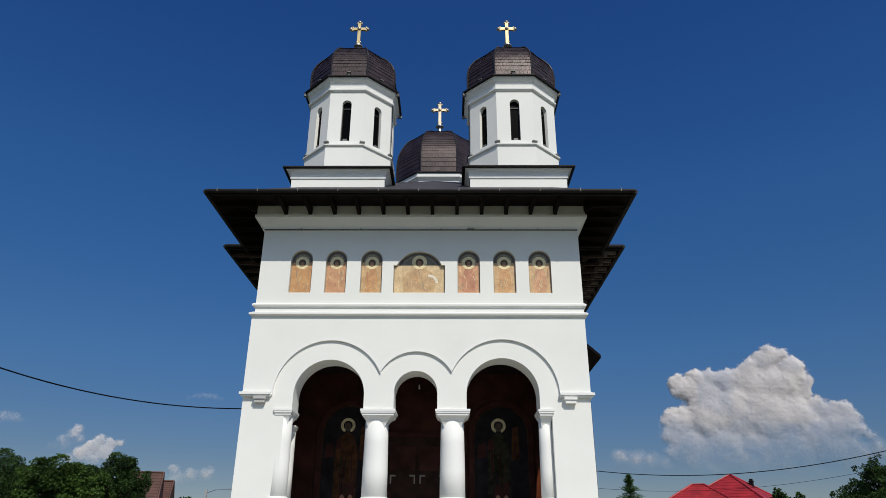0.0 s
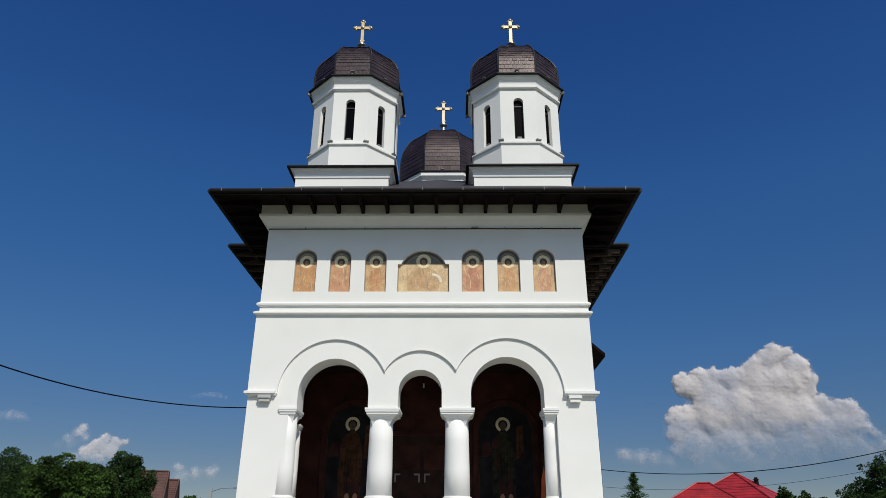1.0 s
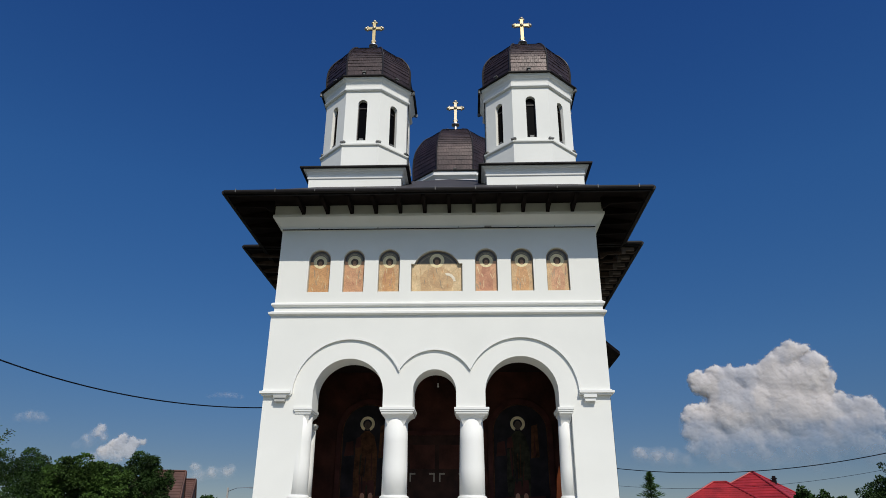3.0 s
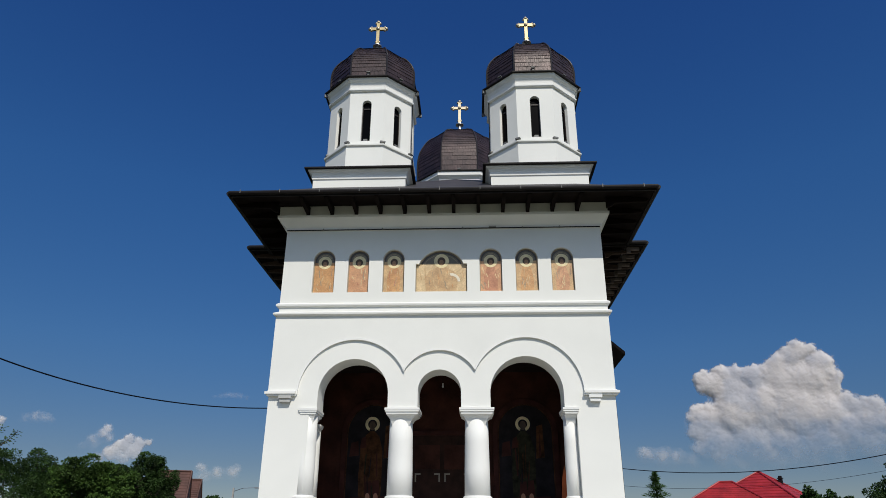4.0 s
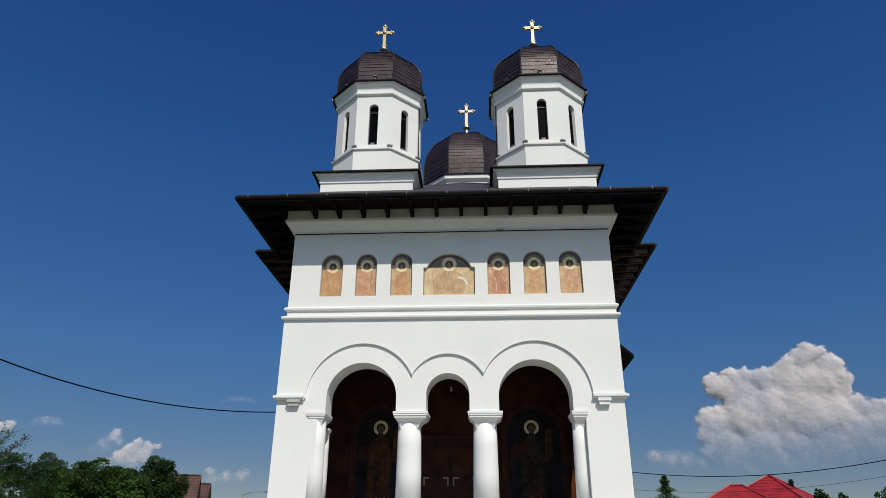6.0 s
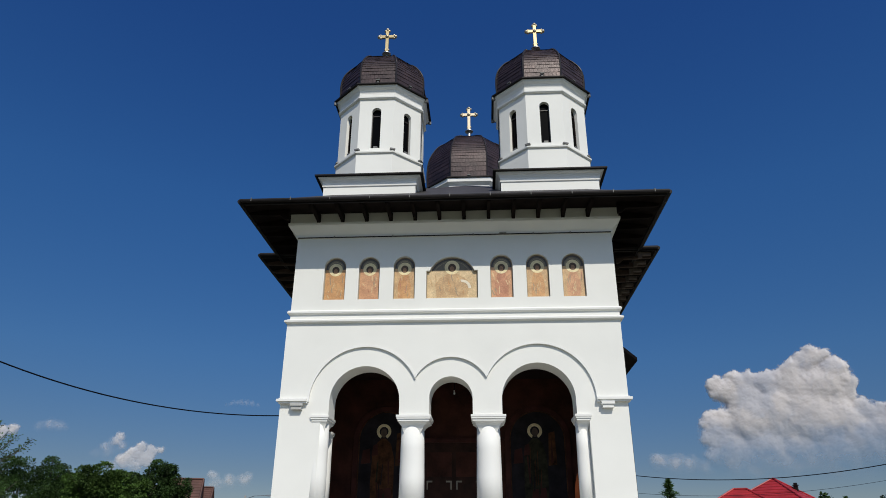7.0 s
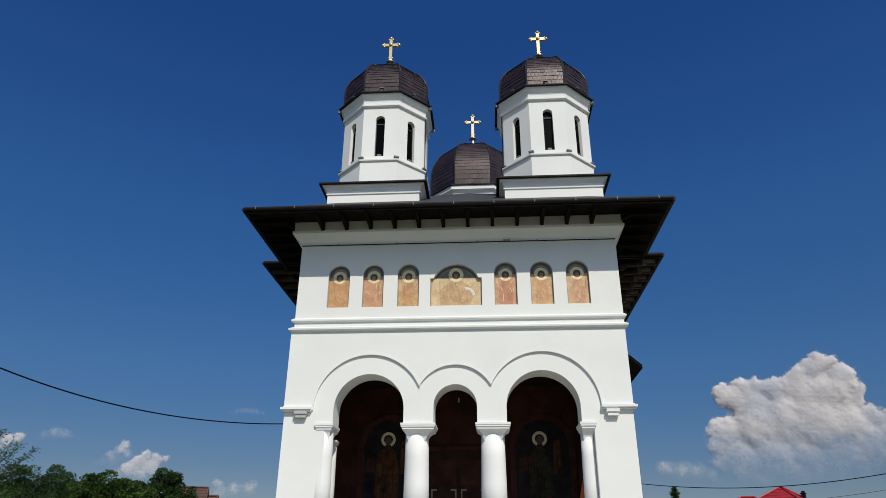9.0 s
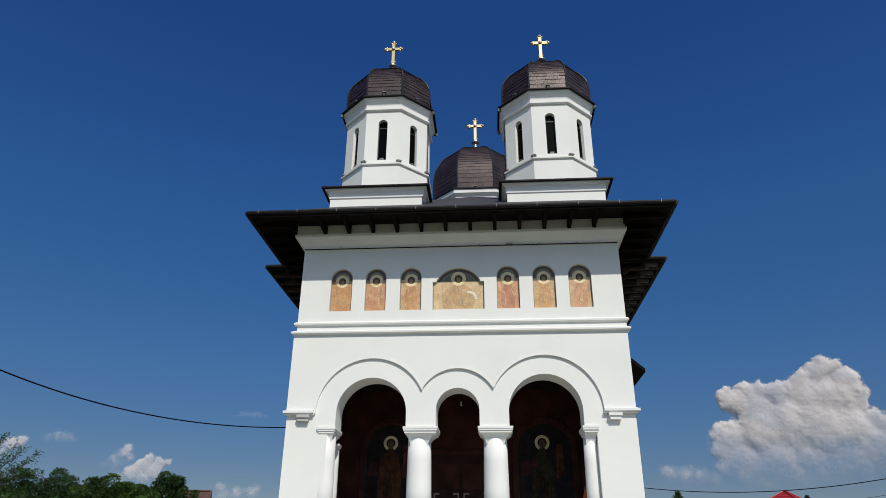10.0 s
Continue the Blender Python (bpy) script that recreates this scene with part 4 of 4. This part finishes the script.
tree("low dark treetop far beyond the church", -20.3, 75, 2.7, [(0.0, 0, 4.4, 0.7, 0.6), (0.6, 0, 4.2, 0.6, 0.5)], 1500, 0.3, LEAF_DARK, 18)


def conifer(label, az, dist, height, seed):
    """A narrow spruce: trunk and whorls of drooping needle sprays."""
    foot = bearing(az, 0, dist)
    foot.z = 0
    t = thing("conifer", label, "tree", foot)
    rnd = random.Random(seed)
    bm = bmesh.new()
    tube(bm, [(0, 0, -0.1), (0, 0, height * 0.5), (0, 0, height)], 0.12, 6, 0.15)
    part("trunk", bm, BARK, t)
    verts, faces = [], []
    for k in range(4500):
        h = height * (0.25 + 0.75 * rnd.random() ** 0.9)
        reach = (height - h) * 0.72 + 0.05
        a = rnd.random() * 6.283
        whorl = 0.65 + 0.35 * math.sin(h * 14)
        r0 = reach * rnd.random() * whorl
        p = Vector((math.cos(a) * r0, math.sin(a) * r0, h - r0 * 0.25))
        d = Vector((math.cos(a + rnd.gauss(0, 0.5)), math.sin(a + rnd.gauss(0, 0.5)), rnd.gauss(0.25, 0.35))).normalized()
        sd = d.orthogonal().normalized()
        i = len(verts)
        verts += [tuple(p + sd * 0.025), tuple(p - sd * 0.025), tuple(p + d * (0.12 + 0.14 * rnd.random()))]
        faces.append((i, i + 1, i + 2))
    me = bpy.data.meshes.new("needles")
    me.from_pydata(verts, [], faces)
    me.materials.append(LEAF_DARK)
    ob = new("needles", me)
    ob.parent = t


conifer("narrow young spruce in a garden", 14.2, 48, 5.35, 21)

tree("leafy dark shrub at the edge of the churchyard", -38.4, 17, 4.5,
     [(0.0, 0, 2.5, 0.85, 0.85), (0.55, 0, 2.1, 0.75, 0.75), (-0.7, 0, 2.4, 0.9, 0.9), (0.1, 0, 1.6, 1.1, 0.9)], 34000, 0.05, LEAF_DARK, 19, "shrub")

# airy branches of a nearer tree
foot = bearing(-41.5, 0, 15)
foot.z = 0
near = thing("young_tree", "airy young tree with thin leafy branches", "tree", foot)
rnd = random.Random(31)
bm = bmesh.new()
tube(bm, [(0, 0, -0.1), (0.1, 0.05, 1.2), (0.25, 0.1, 2.3)], 0.07, 7, 0.6)
part("trunk", bm, BARK, near)
verts, faces = [], []
for k in range(30):
    az, el, d = -35.0 - 3.6 * rnd.random() + (0.9 if k < 3 else 0), 4.2 + 3.4 * rnd.random(), 14.6 + rnd.random()
    if k < 4:
        az, el = ((-34.2, 6.65), (-34.6, 6.05), (-35.4, 6.6), (-36.4, 7.65))[k]
    end = bearing(az, el, d) - foot
    start = Vector((0.1 + 0.15 * rnd.random(), 0.08, 1.1 + 1.2 * rnd.random()))
    midp = start.lerp(end, 0.55) + Vector((0, 0, -0.08))
    bm = bmesh.new()
    tube(bm, [tuple(start), tuple(midp), tuple(end)], 0.016, 5, 0.25)
    part("branch", bm, BARK, near)
    for q in range(260):
        f = 0.35 + 0.65 * rnd.random()
        p = (start.lerp(midp, f / 0.55) if f < 0.55 else midp.lerp(end, (f - 0.55) / 0.45))
        dv = Vector((rnd.gauss(0, 1), rnd.gauss(0, 1), rnd.gauss(0.2, 0.8))).normalized()
        sd = dv.orthogonal().normalized()
        p = p + dv * 0.09 * rnd.random()
        i = len(verts)
        L = 0.028 + 0.026 * rnd.random()
        verts += [tuple(p), tuple(p + dv * L * 0.5 + sd * L * 0.24), tuple(p + dv * L), tuple(p + dv * L * 0.5 - sd * L * 0.24)]
        faces.append((i, i + 1, i + 2, i + 3))
me = bpy.data.meshes.new("foliage")
me.from_pydata(verts, [], faces)
me.materials.append(LEAF)
ob = new("foliage", me)
ob.parent = near


def house(label, az, dist, turn, hx, hy, wall_h, ridge_h, ridge, roof_mat, gable=False, chimney=None):
    """A plastered house with a hipped or gabled roof of stepped tile courses, ridge caps and windows."""
    foot = bearing(az, 0, dist)
    foot.z = 0
    h = thing("house", label, "house", foot, "neighbouring houses")
    h.rotation_euler = (0, 0, radians(turn))
    bm = bmesh.new()
    box(bm, -hx + 0.4, hx - 0.4, -hy + 0.4, hy - 0.4, -0.1, wall_h)
    if gable:
        slab(bm, [(-hx + 0.4, wall_h), (hx - 0.4, wall_h), (0, ridge_h - 0.3)], -hy + 0.4, hy - 0.4)
    part("wall", bm, WALLPAINT, h)
    ry = hy if gable else ridge / 2
    bm = bmesh.new()
    n = 14
    rings = []
    for c in range(n + 1):
        f = min(c / n, 0.999)
        z = wall_h + (ridge_h - wall_h) * f
        w, d = hx * (1 - f), hy - (hy - ry) * f
        for lift in (-0.03, 0.03):
            rings.append([(-w, -d, z + lift), (w, -d, z + lift), (w, d, z + lift), (-w, d, z + lift)])
    loft(bm, rings)
    roof = part("roof", bm, roof_mat, h)
    ends = [((0, -ry, ridge_h + 0.03), (0, ry, ridge_h + 0.03))]
    for sx in (-1, 1):
        for sy in (-1, 1):
            ends.append(((sx * hx, sy * hy, wall_h + 0.03), (0, sy * ry, ridge_h + 0.03)))
    for a, b in ends:
        if (Vector(a) - Vector(b)).length > 0.05:
            bm = bmesh.new()
            tube(bm, [a, b], 0.08, 6)
            part("ridge_cap", bm, roof_mat, roof)
    for x in (-hx * 0.5, hx * 0.5):
        bm = bmesh.new()
        box(bm, x - 0.6, x + 0.6, -hy + 0.36, -hy + 0.41, 1.0, 2.3)
        part("window", bm, GLASS, h)
    if chimney:
        cx, cy, zt = chimney
        bm = bmesh.new()
        box(bm, cx - 0.16, cx + 0.16, cy - 0.16, cy + 0.16, zt - 1.4, zt - 0.25)
        box(bm, cx - 0.22, cx + 0.22, cy - 0.22, cy + 0.22, zt - 0.25, zt - 0.17)
        box(bm, cx - 0.13, cx + 0.13, cy - 0.13, cy + 0.13, zt - 0.17, zt)
        part("chimney", bm, EDGE, roof, "dark metal-capped chimney")
    return h


house("single-storey house under a bright red hipped roof", 21.61, 72, -38, 5.6, 5.6, 3.4, 7.12, 0.0, RED, chimney=(1.5, 1.2, 6.75))
house("low wing under a bright red hipped roof", 19.25, 66, 68, 3.3, 4.2, 3.5, 5.88, 1.0, RED)
house("house with a brown tiled gable roof behind trees", -23.6, 62, 106, 2.0, 1.6, 3.0, 6.25, 0, RUST, gable=True)
house("neighbouring house with a brown tiled gable roof", -21.8, 66, 100, 1.5, 0.55, 3.4, 5.9, 0, RUST, gable=True)


def hung(name, label, az0, d0, az1, d1, rise, r):
    """A hanging cable in a straight line on plan between two bearings; rise: its angle up, by bearing (quadratic)."""
    a, b = bearing(az0, 0, d0), bearing(az1, 0, d1)
    pts = []
    for i in range(41):
        p = a.lerp(b, i / 40)
        v = p - EYE
        az = math.degrees(math.atan2(v.x, v.y))
        el = rise[0] + rise[1] * az + rise[2] * az * az
        p.z = EYE.z + math.hypot(v.x, v.y) * math.tan(radians(el))
        pts.append(tuple(p))
    bm = bmesh.new()
    tube(bm, pts, r, 6)
    tagged(part(name, bm, CABLE), label, "cable", "overhead cables")
    return pts


def quad(points):
    c = np.polyfit([p[0] for p in points], [p[1] for p in points], 2)
    return float(c[2]), float(c[1]), float(c[0])


w1 = hung("cable", "thick black cable hanging from the church to a pole", -15.0, 20.9, -46.0, 16.0, quad([(-37.92, 11.76), (-34.34, 11.1), (-33.32, 10.73), (-30.17, 10.2), (-28.45, 9.8), (-24.58, 9.45), (-22.99, 9.37), (-17.09, 9.47)]), 0.016)
w2 = hung("cable", "dark overhead cable sagging over the gardens", 8.6, 36.0, 41.0, 34.0, quad([(11.84, 4.94), (21.65, 4.49), (27.65, 5.03), (31.89, 5.66)]), 0.019)
w3 = hung("cable", "thin dark overhead cable over the gardens", 6.0, 52.0, 40.0, 50.0, quad([(11.81, 3.64), (18.0, 3.4), (25.19, 3.65), (28.54, 4.12)]), 0.011)


def utility_pole(label, p, height):
    t = thing("utility_pole", label, "pole", (p[0], p[1], 0), "utility poles")
    bm = bmesh.new()
    loft(bm, [square(0, 0, z, h, h * 0.8) for z, h in ((-0.2, 0.16), (height, 0.09))])
    part("post", bm, CONCRETE, t)
    bm = bmesh.new()
    box(bm, -0.7, 0.7, -0.04, 0.04, height - 0.5, height - 0.42)
    part("crossarm", bm, STEEL, t)
    for x in (-0.6, 0.6):
        bm = bmesh.new()
        loft(bm, [circle(x, 0, z, r, 10) for z, r in ((height - 0.42, 0.03), (height - 0.36, 0.05), (height - 0.3, 0.03))])
        part("insulator", bm, TRIM, t)
    return t


utility_pole("grey concrete utility pole carrying a cable", w1[-1], w1[-1][2] + 0.1)
utility_pole("grey concrete utility pole carrying a cable", w2[-1], w2[-1][2] + 0.1)
utility_pole("grey concrete utility pole carrying a cable", w3[-1], w3[-1][2] + 0.1)
far = bearing(-18.9, 0, 64)
lamp = thing("street_lamp", "grey concrete pole with a small street lamp far off", "street lamp", (far.x, far.y, 0))
bm = bmesh.new()
loft(bm, [square(0, 0, z, h, h) for z, h in ((-0.2, 0.10), (5.2, 0.06))])
part("post", bm, CONCRETE, lamp)
bm = bmesh.new()
tube(bm, [(0, 0, 4.9), (0.9, -0.3, 5.15), (2.2, -0.4, 5.2)], 0.025)
part("arm", bm, STEEL, lamp)
bm = bmesh.new()
box(bm, 2.0, 2.6, -0.5, -0.3, 5.12, 5.24)
part("lamp_head", bm, STEEL, lamp)


# ---- clouds, a mile off ----
def vapour_material(name, base):
    """White vapour in which light scatters far; the mesh's own density sets its opacity, distance haze included."""
    m = bpy.data.materials.new(name)
    m.use_nodes = True
    n, l = m.node_tree.nodes, m.node_tree.links
    b = n["Principled BSDF"]
    b.inputs["Base Color"].default_value = (*base, 1)
    b.inputs["Roughness"].default_value, b.inputs["Specular IOR Level"].default_value = 1.0, 0.0
    b.inputs["Subsurface Weight"].default_value, b.inputs["Subsurface Scale"].default_value = 0.8, 30.0
    b.inputs["Subsurface Radius"].default_value = (1.0, 1.0, 1.0)
    density = n.new("ShaderNodeAttribute")
    density.attribute_name = "vapour"
    l.new(density.outputs["Fac"], b.inputs["Alpha"])
    return m


def lattice(u, v, seed):
    """Smooth noise from 0 to 1 on arrays."""
    table = np.random.RandomState(seed).rand(64, 64)
    i, j = np.floor(u).astype(int), np.floor(v).astype(int)
    fu, fv = u - i, v - j
    fu, fv = fu * fu * (3 - 2 * fu), fv * fv * (3 - 2 * fv)
    i0, i1, j0, j1 = i % 64, (i + 1) % 64, j % 64, (j + 1) % 64
    return (table[i0, j0] * (1 - fu) + table[i1, j0] * fu) * (1 - fv) + (table[i0, j1] * (1 - fu) + table[i1, j1] * fu) * fv


def layered(u, v, seed, octaves, billowy):
    """Several sizes of noise on top of one another, round-topped where billowy."""
    total, weight = np.zeros_like(u), 0.0
    for o in range(octaves):
        k, w = 2.03 ** o, 0.55 ** o
        co, si = math.cos(0.6 + 1.1 * o), math.sin(0.6 + 1.1 * o)
        q = lattice((u * co - v * si) * k + 7.3 * o, (u * si + v * co) * k + 3.1 * o, seed + o)
        total += w * (1 - np.abs(2 * q - 1) ** 1.3 if billowy else q)
        weight += w
    return total / weight


def ease(x, lo, hi):
    f = np.clip((x - lo) / (hi - lo), 0, 1)
    return f * f * (3 - 2 * f)


def cloud(label, lobes, seed, mat, most, foot, size=1.0, fringe=0.18, step=0.05, relief=0.30, dist=1500):
    """A heap of round lobes (bearing, rise, radius in degrees) grown together, ruffled into billows and thinning
    out over its fringe and between the two rises of its foot."""
    lo_a, hi_a = min(a - r for a, e, r in lobes) - 0.7 * size, max(a + r for a, e, r in lobes) + 0.7 * size
    lo_e, hi_e = max(0.2, min(e - r for a, e, r in lobes)), max(e + r for a, e, r in lobes) + 0.7 * size
    na, ne = int((hi_a - lo_a) / step), int((hi_e - lo_e) / step)
    A, E = np.meshgrid(np.linspace(lo_a, hi_a, na), np.linspace(lo_e, hi_e, ne))
    U, V = (A + 60) / size, (E + 60) / size
    WA = A + size * (0.7 * (layered(U * 0.9, V * 0.9, seed, 3, False) - 0.5) + 0.16 * (layered(U * 4.5, V * 4.5, seed + 31, 3, False) - 0.5))
    WE = E + size * (0.7 * (layered(U * 0.9, V * 0.9, seed + 9, 3, False) - 0.5) + 0.16 * (layered(U * 4.5, V * 4.5, seed + 37, 3, False) - 0.5))
    edge, swell = np.zeros_like(A), np.zeros_like(A)
    rnd = random.Random(seed)
    for a, e, r in lobes:
        d = np.hypot(WA - a, WE - e)
        edge += np.exp(np.minimum(7.0 / size * (r - d), 60))
        fore = rnd.uniform(0.0, 0.45) * size
        swell += np.exp(4.0 / size * (np.sqrt(np.clip(r * r - d * d, 0, None)) + fore * ease(r - d, 0, 0.6 * r))) - 1
    edge, swell = np.log(edge) * size / 7.0, np.log1p(swell) * size / 4.0
    puff = layered(U * 1.5, V * 1.5, seed + 50, 5, True)
    tuft = layered(U * 5.0, V * 5.0, seed + 60, 4, True)
    edge = edge + size * (0.34 * (puff - 0.62) + 0.17 * (tuft - 0.6))
    wisp = layered(U * 1.1, V * 1.1, seed + 70, 4, False)
    density = most * np.clip(edge / (fringe * size * (1 + 3.0 * (1 - ease(E, foot[0], foot[1] + 0.8 * size)))), 0, 1) ** 1.4 * ease(E + 1.8 * size * (wisp - 0.5), *foot)
    density *= 0.78 + 0.22 * ease(layered(U * 0.55, V * 0.55, seed + 80, 4, False), 0.35, 0.6)
    depth = (swell * relief + size * (0.10 * (puff - 0.5) + 0.008 * (tuft - 0.5))) * dist * math.tan(radians(1))
    far_ = dist - depth
    ar, er = np.radians(A), np.radians(E)
    P = np.stack((EYE.x + np.sin(ar) * far_, EYE.y + np.cos(ar) * far_, EYE.z + np.tan(er) * far_), axis=-1).reshape(-1, 3)
    idx = np.arange(na * ne).reshape(ne, na)
    quads = np.stack((idx[:-1, :-1], idx[:-1, 1:], idx[1:, 1:], idx[1:, :-1]), axis=-1).reshape(-1, 4)
    flat = density.reshape(-1)
    quads = quads[flat[quads].max(axis=1) > 0.003]
    used = np.unique(quads)
    renum = np.zeros(na * ne, dtype=int)
    renum[used] = np.arange(len(used))
    me = bpy.data.meshes.new("cloud")
    me.from_pydata(P[used].tolist(), [], renum[quads].tolist())
    me.attributes.new("vapour", "FLOAT", "POINT").data.foreach_set("value", flat[used].astype(np.float32))
    me.polygons.foreach_set("use_smooth", np.ones(len(me.polygons), dtype=bool))
    me.materials.append(mat)
    return tagged(new("cloud", me), label, "cloud", kind="structure")


# greyed base and capped density put distance haze into the clouds
VAPOUR = vapour_material("cumulus_vapour", (0.61, 0.565, 0.54))
cloud("towering white cumulus cloud with a hazy foot",
      [(25.9, 13.0, 0.80), (26.7, 13.1, 0.55), (25.3, 12.6, 0.80), (24.3, 12.1, 0.92), (27.1, 11.7, 1.10), (27.8, 10.85, 0.74), (27.4, 10.0, 0.90), (26.2, 10.8, 1.6),
       (24.8, 10.5, 1.7), (23.6, 11.4, 1.1), (22.4, 11.4, 1.0), (21.2, 11.7, 0.85), (20.2, 11.7, 0.82), (18.8, 11.6, 0.74), (19.3, 10.9, 1.0), (20.6, 10.4, 1.4),
       (18.0, 8.9, 0.76), (17.4, 8.5, 0.54), (18.7, 8.4, 1.2), (18.1, 7.6, 1.1), (20.8, 8.7, 1.95), (23.0, 8.9, 2.2), (25.1, 8.5, 2.2), (26.8, 8.3, 1.7)]
      + [(28.4, 8.9, 0.82), (29.2, 8.5, 0.92), (30.0, 8.5, 0.78), (30.5, 7.9, 0.6), (29.4, 7.4, 1.35), (30.6, 7.0, 0.68), (31.2, 6.6, 0.5), (27.9, 7.0, 1.6),
         (19.2, 6.5, 1.6), (21.6, 6.3, 1.9), (24.1, 6.2, 1.9), (26.4, 6.2, 1.7), (28.6, 6.0, 1.4), (20.3, 5.2, 1.9), (23.2, 5.0, 2.1), (26.2, 5.0, 2.0), (18.0, 6.2, 0.9), (29.6, 5.4, 1.6), (31.6, 5.6, 1.0)], 3, VAPOUR, 0.92, (4.0, 9.6))
cloud("small hazy white cloud low in the sky", [(13.8, 5.85, 0.9), (14.9, 5.7, 1.0), (16.0, 5.5, 0.9), (17.0, 5.3, 0.8)], 4, VAPOUR, 0.80, (3.9, 6.6), 0.8, 0.7)
cloud("small white cumulus above the trees", [(-28.5, 7.2, 0.42), (-28.7, 6.8, 0.55), (-29.3, 6.35, 0.55), (-30.0, 5.8, 0.5), (-28.3, 6.4, 0.5), (-29.2, 5.9, 0.65)], 5, VAPOUR, 0.60, (4.9, 7.3), 0.55, 0.5, 0.03)
cloud("small white cumulus above the trees", [(-26.9, 6.5, 0.46), (-27.3, 6.0, 0.6), (-26.2, 6.2, 0.52), (-25.5, 6.4, 0.34), (-27.9, 5.4, 0.75), (-26.5, 5.6, 0.75), (-28.7, 5.0, 0.6), (-27.2, 5.0, 0.8)], 6, VAPOUR, 0.68, (4.2, 5.8), 0.55, 0.36, 0.03)
cloud("faint small cloud in the haze", [(-33.3, 7.6, 0.55), (-32.8, 7.6, 0.55), (-34.0, 7.45, 0.5), (-32.4, 7.5, 0.4)], 7, VAPOUR, 0.58, (6.6, 8.0), 0.55, 0.8)
cloud("faint low cloud near the horizon", [(-20.2, 4.2, 0.7), (-21.2, 4.0, 0.75), (-19.1, 4.4, 0.7), (-21.5, 4.7, 0.5), (-22.3, 3.8, 0.7)], 8, VAPOUR, 0.85, (2.4, 5.2), 0.65, 0.7)
cloud("faint streak of cloud beside the church", [(-21.2, 10.05, 0.26), (-20.8, 10.1, 0.3), (-20.4, 10.15, 0.32), (-20.0, 10.2, 0.32), (-19.6, 10.2, 0.32), (-19.2, 10.2, 0.3), (-18.7, 10.15, 0.25)], 10, VAPOUR, 0.28, (9.2, 10.2), 0.4, 0.9, 0.04)
cloud("faint white cloud behind young branches", [(-36.1, 6.9, 0.55), (-35.5, 7.2, 0.45), (-37.0, 6.5, 0.7), (-36.5, 6.2, 0.6)], 9, VAPOUR, 0.75, (5.2, 7.2), 0.55, 0.45, 0.04)
